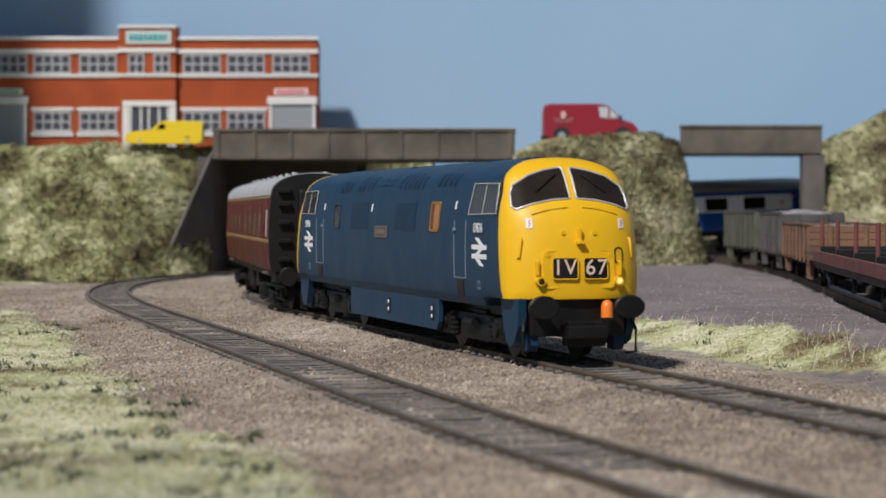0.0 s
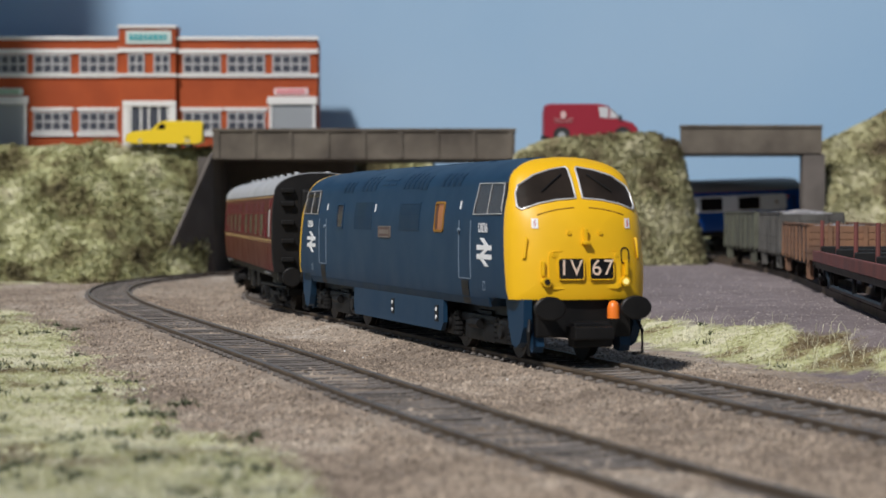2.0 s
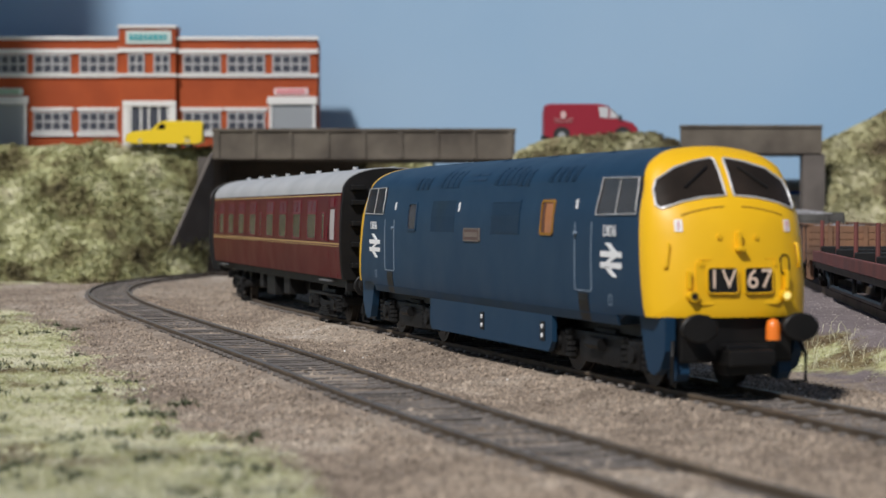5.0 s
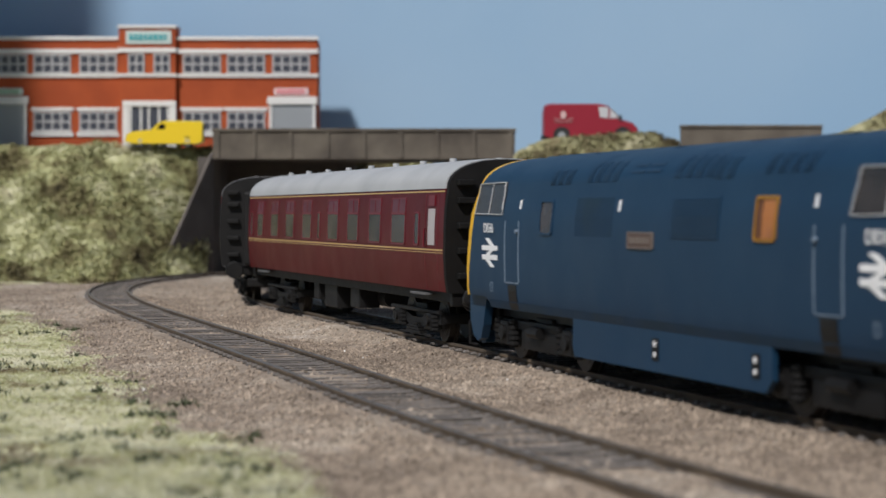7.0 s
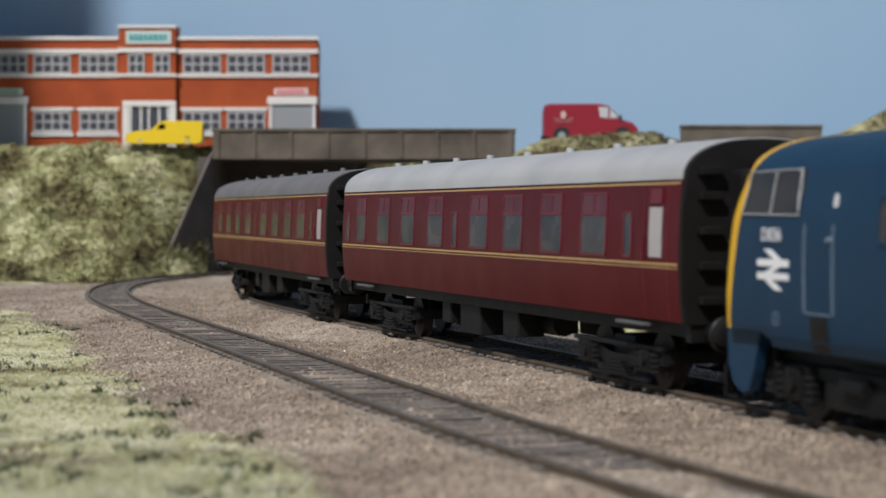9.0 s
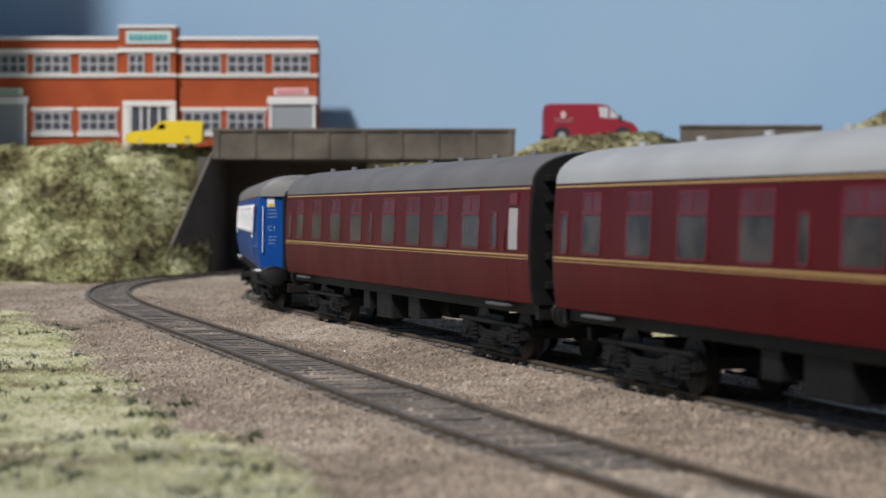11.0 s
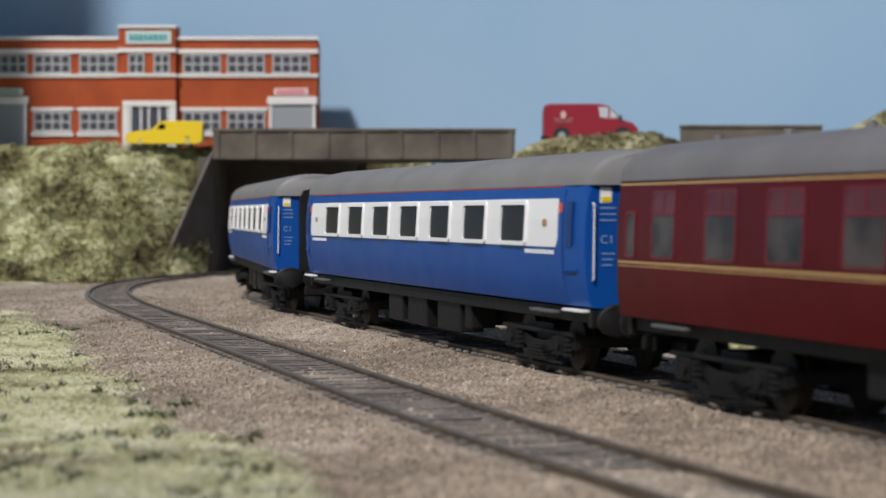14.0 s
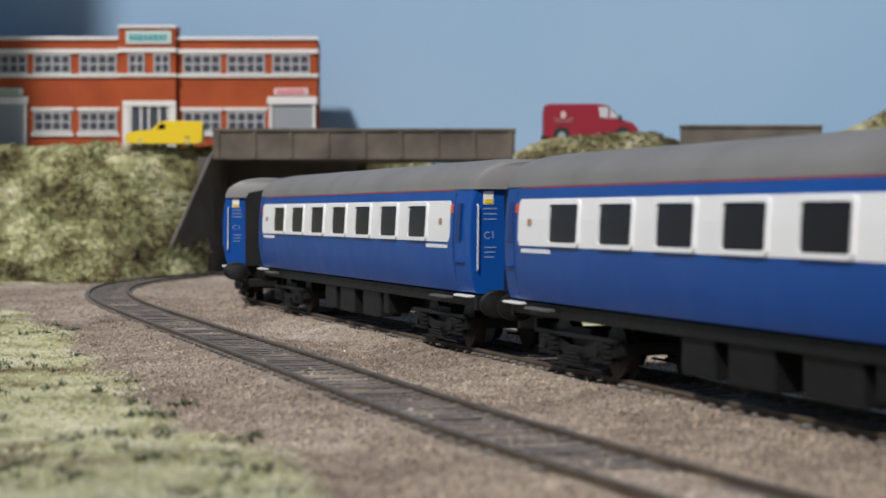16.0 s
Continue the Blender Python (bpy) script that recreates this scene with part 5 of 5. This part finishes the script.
            for q in range(3):
                box(bm, *sorted((e * (H - 0.2), e * (H + 0.42))), *sorted((s * (10.4 - 0.3 * q), s * 13.0)), 25.6 + q * 1.3, 25.9 + q * 1.3)
            part("end_lettering", bm, M_FADED, v)
            lettering("class_mark", "C1", 2.8, M_FADED, v, Matrix.Translation((e * (H + 0.4) * MM, s * 0.0117, 0.0315)) @ Euler((radians(90), 0, e * radians(90))).to_matrix().to_4x4())
            buffer(v, e * (H - 0.2), s * 11.4, 13.4, e, 3.8, 8.0, True)
        bm = bmesh.new()
        box(bm, *sorted((e * (H - 2), e * (H + 0.4))), -15.4, 15.4, 11.4, 15.4, 0.3)
        part("headstock", bm, M_BLACK, v)
        coupling(v, e * H, e, 8.5, 8)
    underframe(v, H, ((-30, 8, 4.6), (-6, 10, 4.2), (26, 11, 4.4), (44, 3, 6)))
    for x in (-100, 100):
        bogie(v, x, 34, 6.2, "coach")
    return v


M_FADED = mat("faded_white", (0.22, 0.31, 0.50), 0.6)
M_PDARK = mat("dark_blue_joint", (0.006, 0.035, 0.15), 0.6)


# ---- the siding and its wagons ----
def wagon(name, label, kind, m, length, zt):
    v = thing(name, label, "goods wagon", "siding wagons", m)
    h = length / 2
    col = {"grey": M_WAGG, "brown": M_WAGB, "green": M_WAGN, "flat": M_WAGR}[kind]
    z0 = 10.8
    bm = bmesh.new()
    box(bm, -h, h, -13.6, 13.6, 8.2, z0, 0.3)
    part("underframe", bm, M_DUSTY, v)
    if kind != "flat":
        n = 5
        dz = (zt - z0) / n
        for s in (-1, 1):
            for k in range(n):
                bm = bmesh.new()
                z = z0 + k * dz
                box(bm, -h, h, *sorted((s * 14.2, s * 15.4)), z, z + dz - 0.2, 0.15)
                part("side_plank", bm, col, v)
            for u in np.linspace(-h + 2, h - 2, 8):
                bm = bmesh.new()
                box(bm, u - 0.8, u + 0.8, *sorted((s * 15.2, s * 16.1)), 9.5, zt - 0.6, 0.2)
                part("stanchion", bm, col, v)
            bm = bmesh.new()
            box(bm, -h - 0.2, h + 0.2, *sorted((s * 13.9, s * 15.9)), zt - 0.2, zt + 0.7, 0.2)
            part("capping", bm, col, v)
            for u in (-h + 14, h - 14):
                for q in (-6.5, 6.5):
                    bm = bmesh.new()
                    box(bm, u + q - 0.9, u + q + 0.9, *sorted((s * 13.0, s * 14.8)), 2.8, z0, 0.2)
                    part("axle_strut", bm, col, v)
        for e in (-1, 1):
            for k in range(n):
                bm = bmesh.new()
                z = z0 + k * dz
                box(bm, *sorted((e * (h - 1.2), e * h)), -14.2, 14.2, z, z + dz - 0.2, 0.15)
                part("end_plank", bm, col, v)
            for y in (-7, 7):
                bm = bmesh.new()
                box(bm, *sorted((e * (h - 0.2), e * (h + 1.0))), y - 1, y + 1, 9.5, zt, 0.2)
                part("end_post", bm, col, v)
        bm = bmesh.new()
        g = []
        heap = {"grey": 2.4, "green": 0.6, "brown": -0.8}[kind]
        for i in range(25):
            row = []
            for j in range(11):
                u, w = i / 12 - 1, j / 5 - 1
                z = zt - 0.8 + heap * (1 - u ** 4) * (1 - w * w) + 1.2 * noise.noise((i * 0.7, j * 0.9, h)) + 0.5 * noise.noise((i * 2.1, j * 2.3, h))
                row.append(bm.verts.new((u * (h - 1.3), w * 13.9, z)))
            g.append(row)
        for i in range(24):
            for j in range(10):
                bm.faces.new((g[i][j], g[i + 1][j], g[i + 1][j + 1], g[i][j + 1]))
        part("load", bm, M_LOAD, v, "pale grey stone load")
    else:
        bm = bmesh.new()
        box(bm, -h + 1, h - 1, -13.4, 13.4, z0, 12.4, 0.2)
        part("deck", bm, M_WAGG, v, "weathered grey deck")
        for s in (-1, 1):
            bm = bmesh.new()
            box(bm, -h, h, *sorted((s * 13.8, s * 15.2)), z0, 15.2, 0.3)
            part("side_rail", bm, col, v)
            bm = bmesh.new()
            box(bm, -h + 2, h - 2, *sorted((s * 12.4, s * 14.4)), 8.4, z0, 0.3)
            part("solebar", bm, M_BLACK, v)
            bm = bmesh.new()
            tube(bm, [(-h + 34, s * 13, 8.5), (-h + 54, s * 13, 2.6), (h - 54, s * 13, 2.6), (h - 34, s * 13, 8.5)], 0.9, 5)
            for u in (-h + 54, 0, h - 54):
                rod(bm, (u, s * 13, 2.6), (u, s * 13, 9), 0.8, 6)
            part("truss_rod", bm, M_BLACK, v)
        for u in np.linspace(-h + 12, h - 12, 5):
            bm = bmesh.new()
            box(bm, u - 2.6, u + 2.6, -13.2, 13.2, 12.4, 17.0, 0.4)
            bolster = part("bolster", bm, M_DUSTY, v, "dark bolster beam")
            for y in (-12.6, 12.6):
                bm = bmesh.new()
                rod(bm, (u, y, 15), (u, y, 27), 0.75, 8)
                part("stake", bm, col, bolster, "oxide red stake")
    for x in (-h + 14, h - 14):
        for s in (-1, 1):
            bm = bmesh.new()
            box(bm, x - 4.5, x + 4.5, *sorted((s * 11, s * 12.6)), 3.6, 8.6, 0.4)
            rod(bm, (x, s * 12, 5.2), (x, s * 14.2, 5.2), 1.6, 12)
            part("axle_guard", bm, M_BLACK, v)
        wheelset(v, x, 5.4)
    for e in (-1, 1):
        for s in (-1, 1):
            buffer(v, e * h, s * 11.4, 10.0, e, 2.6, 5.5)
    return v


M_LOAD = patchy("stone_load", ((0.3, (0.12, 0.11, 0.11)), (0.5, (0.26, 0.25, 0.25)), (0.7, (0.42, 0.41, 0.41))), ((60, 0.6), (500, 0.8)), relief=0.8)
SIDING_TOP = 7.6


def siding_at(y):
    """The siding's middle: it bends gently towards the side bridge."""
    return float(np.interp(y, (300, 552, 785, 950, 1065, 1200, 1340, 1405), (115, 139, 162, 179, 186, 187, 186, 186)))


def build_siding():
    top = thing("siding_track", "rusty siding rails sunk in grey ash", "railway track")
    top["kind"] = "structure"
    ys = list(np.linspace(400, 1405, 60))
    for s in (-1, 1):
        bm = bmesh.new()
        loft(bm, [[(siding_at(y) + s * 8.85 + a, y, b) for a, b in ((-0.6, SIDING_TOP - 4), (0.6, SIDING_TOP - 4), (0.6, SIDING_TOP), (-0.6, SIDING_TOP))] for y in ys], True, True, True)
        part("rail", bm, M_RAIL, top)
    for nm, lab, kind, y0, y1, zt in (("bolster_wagon", "oxide red bolster wagon with upright stakes", "flat", 520, 783, 15), ("open_wagon", "faded brown plank open wagon", "brown", 798, 950, 25.0), ("open_wagon", "weathered grey open wagon with ash load", "grey", 964, 1066, 29.6),
                                  ("open_wagon", "weathered grey-green open wagon below the bridge", "green", 1080, 1204, 30.0)):
        xa, xb = siding_at(y0), siding_at(y1)
        L = math.hypot(xb - xa, y1 - y0)
        wagon(nm, lab, kind, pose((xa + xb) / 2 * MM, (y0 + y1) / 2 * MM, SIDING_TOP * MM, rz=math.degrees(math.atan2(y1 - y0, xb - xa))), L, zt)


build_siding()

# ---- the train and its run ----
LOCO = build_loco()
COACH_A = coach_maroon(M_ROOFL, "maroon passenger coach with light grey roof")
COACH_B = coach_maroon(M_ROOFD, "maroon passenger coach with dark grey roof")
PULL = [coach_blue("bright blue coach with white window band") for _ in range(3)]


# ---- loose ballast and static grass ----
def scatter(name, label, parent, material, pts, shape, size, seed, jitter=0.33):
    """Many small loose pieces as one joined mesh of kind stuff."""
    rnd = np.random.RandomState(seed)
    verts, faces = [], []
    nv, base = len(shape[0]), np.array(shape[0], float)
    for (x, y, z) in pts:
        r = rnd.uniform(*size)
        ang = rnd.uniform(0, 6.283)
        ca, sa = math.cos(ang), math.sin(ang)
        q = base * r * rnd.uniform(0.75, 1.25, 3) * rnd.uniform(1 - jitter, 1 + jitter, (nv, 3))
        i0 = len(verts)
        for p in q:
            verts.append(((x + p[0] * ca - p[1] * sa) * MM, (y + p[0] * sa + p[1] * ca) * MM, (z + p[2]) * MM))
        faces += [tuple(i0 + k for k in f) for f in shape[1]]
    me = bpy.data.meshes.new(name)
    me.from_pydata(verts, [], faces)
    me.materials.append(material)
    ob = tagged(new(name, me), label, "scenery", kind="stuff")
    return ob


def build_loose():
    rnd = random.Random(4)
    stone = (((-1, -0.7, -0.4), (1, -0.6, -0.4), (0.1, 1, -0.4), (-0.2, 0.1, 0.8), (0.6, 0.2, 0.5)), ((0, 1, 4), (0, 4, 3), (1, 2, 4), (2, 3, 4), (2, 0, 3)))
    bed, ash, grass, straw = [], [], [], []
    tries = 0
    while tries < 150000:
        tries += 1
        y = 270 + 900 * rnd.random() ** 1.6
        x = rnd.uniform(-0.225, 0.225) * (y + 20)
        d, e = near_track_gap(x, y), main_track_gap(x, y)
        if min(abs(abs(d) - 9.3), abs(abs(e) - 8.9)) < 1.5:
            continue
        t = turf_amount(x, y)
        z = height_at(x, y)
        if t > 0.25 + 0.7 * rnd.random():
            grass.append((x, y, z))
        elif e > 50:
            if rnd.random() < 0.14:
                ash.append((x, y, z))
        elif min(abs(d), abs(e)) < 15.5:
            if rnd.random() < 0.12:
                bed.append((x, y, z))
        else:
            bed.append((x, y, z))
    scatter("ballast_grains", "loose tan and grey ballast grains", None, M_GRAIN, bed, stone, (0.25, 0.7), 1)
    scatter("ash_grains", "fine grey ash grains", None, M_ASH, ash, stone, (0.2, 0.5), 2)
    blade = (((-0.06, 0, 0), (0.06, 0, 0), (0.35, 0.6, 0.7), (-0.6, 0.3, 0.5), (-0.05, 0.08, 0), (0.6, -0.6, 0.5)), ((0, 1, 2), (0, 3, 4), (0, 1, 5)))
    scatter("static_grass", "short pale green static grass", None, M_GRASS, [g for g in grass for _ in (0, 1, 2)], blade, (0.4, 1.2), 3, 0.2)
    scatter("straw_tufts", "straw coloured longer grass", None, M_STRAW, [g for i, g in enumerate(grass) if i % 7 == 0], blade, (0.6, 1.8), 5, 0.15)
    # clumps of low foam that break up the turf
    clump = (((-1, -0.8, -0.2), (1, -0.6, -0.2), (0.1, 1, -0.2), (-0.3, 0.1, 0.7), (0.5, 0.2, 0.55)), stone[1])
    spots = [g for i, g in enumerate(grass) if i % 2 == 0 and noise.noise((g[0] * 0.05, g[1] * 0.04, 7)) > 0.05]
    scatter("foam_clumps", "olive foam scatter on the turf", None, M_BUSH, spots[::3], clump, (0.3, 0.9), 6)
    # dark weeds in small tufts, and long pale strands lying over the grass
    leaf = (((-0.2, 0, 0), (0.2, 0, 0), (0.5, 0.5, 1.1), (-0.5, 0.2, 0.9), (-0.3, -0.5, 1.2), (0.6, -0.5, 0.8)), ((0, 1, 2), (0, 1, 3), (0, 1, 4), (0, 1, 5)))
    weeds = []
    for k in range(70):
        x, y, z = grass[(k * 7919 + 13) % len(grass)]
        for _ in range(rnd.randint(5, 16)):
            weeds.append((x + rnd.gauss(0, 1.5), y + rnd.gauss(0, 2.2), z))
    scatter("weed_tufts", "small dark green weeds in the turf", None, M_WEED, weeds, leaf, (0.7, 1.7), 9)
    strand = (((-0.018, 0, 0), (0.018, 0, 0), (0.45, 0.3, 0.22), (0.95, 0.5, 0.16), (0.43, 0.33, 0.22)), ((0, 1, 2), (0, 2, 4), (2, 3, 4)))
    scatter("fallen_strands", "long pale grass strands", None, M_STRAW, grass[::4], strand, (2.0, 5.5), 10, 0.0)
    tall = (((-0.02, 0, 0), (0.02, 0, 0), (0.12, 0.1, 0.6), (0.45, 0.3, 1.0), (0.09, 0.11, 0.61)), ((0, 1, 2), (0, 2, 4), (2, 3, 4)))
    scatter("tall_wisps", "tall straw wisps beside the line", None, M_STRAW, [g for g in grass if near_track_gap(g[0], g[1]) > 0][::5], tall, (1.5, 5.0), 12, 0.0)
    far = [q for q in bed if q[1] > 430]
    glints = [far[i * 331 % len(far)] for i in range(34)]
    scatter("pale_chips", "pale stone chips in the ballast", None, M_CHIP, glints, stone, (0.4, 0.8), 8)


M_ASH = island(mat("ash_grain", (0.27, 0.235, 0.225), 0.9), 0.35)
M_WEED = island(mat("dark_weed", (0.055, 0.07, 0.03), 0.7), 0.4)
M_CHIP = mat("pale_chip", (0.75, 0.72, 0.68), 0.35)
build_loose()

# distance of the locomotive's middle along the line, by time
S_RUN = ((0, 315.7), (1.6, 315.7), (2.0, 311.5), (2.5, 304.4), (3.0, 294.1), (3.5, 281.4), (4.0, 265.3), (5.2, 214.0), (6.5, 144.2), (7.0, 108.4), (7.5, 71.9), (8.0, 32.8), (8.5, -8.0),
         (9.0, -52.3), (10.2, -171.0), (11.5, -310.2), (12.0, -365.5), (13.0, -476.5), (14.0, -589.0), (15.0, -702.3), (16.0, -814.2))


def run_at(t):
    """A smooth curve through the run's times."""
    ts, ss = [q[0] for q in S_RUN], [q[1] for q in S_RUN]
    i = max(0, min(len(ts) - 2, int(np.searchsorted(ts, t)) - 1))

    def slope(j):
        if j <= 1:
            return 0.0
        if j == len(ts) - 1:
            return (ss[j] - ss[j - 1]) / (ts[j] - ts[j - 1])
        return (ss[j + 1] - ss[j - 1]) / (ts[j + 1] - ts[j - 1])

    h = ts[i + 1] - ts[i]
    u = (t - ts[i]) / h
    return ((2 * u ** 3 - 3 * u ** 2 + 1) * ss[i] + (u ** 3 - 2 * u ** 2 + u) * h * slope(i) + (3 * u ** 2 - 2 * u ** 3) * ss[i + 1] + (u ** 3 - u ** 2) * h * slope(i + 1))


def vehicle_pose(s, half):
    f, b = line_at(MAIN, A_MAIN, s - half), line_at(MAIN, A_MAIN, s + half)
    d = (f - b).normalized()
    left = Vector((0, 0, 1)).cross(d).normalized()
    up = d.cross(left)
    m = Matrix((d, left, up)).transposed().to_4x4()
    m.translation = (f + b) / 2 * MM
    return m


def motions():
    behind = 0.0
    times = [0.0, 1.6] + [1.6 + 0.2 * k for k in range(1, 73)]
    train = [(LOCO, 0, 75.5, 80), (COACH_A, 274.9, 93, 94), (COACH_B, 293.1, 93, 94), (PULL[0], 301.4, 96, 100), (PULL[1], 310.4, 96, 100), (PULL[2], 310.4, 96, 100)]
    for v, gap, half, piv in train:
        behind += gap
        ahead = 3.2 if v is LOCO else 0.0
        walk(v, [(t, vehicle_pose(run_at(t) + behind - ahead, half)) for t in times])
        for owner, b, x in BOGIES:
            if owner is not v:
                continue
            rows = []
            for t in times[::3] + [16.0]:
                s = run_at(t) + behind - ahead
                m = vehicle_pose(s, half)
                p, q = line_at(MAIN, A_MAIN, s - x - 12), line_at(MAIN, A_MAIN, s - x + 12)
                d = m.to_3x3().transposed() @ (p - q).normalized()
                mid = m.inverted() @ ((p + q) / 2 * MM)
                rows.append((t, Matrix.Translation((x * MM, mid.y, 0)) @ Matrix.Rotation(math.atan2(d.y, d.x), 4, "Z")))
            walk(b, rows)
        for owner, w, x, r in WHEELS:
            if owner is not v:
                continue
            rows, t, last = [], 0.0, None
            while t < 16.0:
                a = (315.7 - run_at(t)) / r
                if last is None or a - last > 1.2 or t == 0:
                    rows.append((t, Matrix.Translation((x * MM, 0, r * MM)) @ Matrix.Rotation(a, 4, "Y")))
                    last = a
                t += 1 / 30
            rows.append((16.0, Matrix.Translation((x * MM, 0, r * MM)) @ Matrix.Rotation((315.7 - run_at(16.0)) / r, 4, "Y")))
            if len(rows) > 2 and rows[-1][0] - rows[-2][0] < 0.02:
                rows.pop(-2)
            walk(w, rows)


motions()
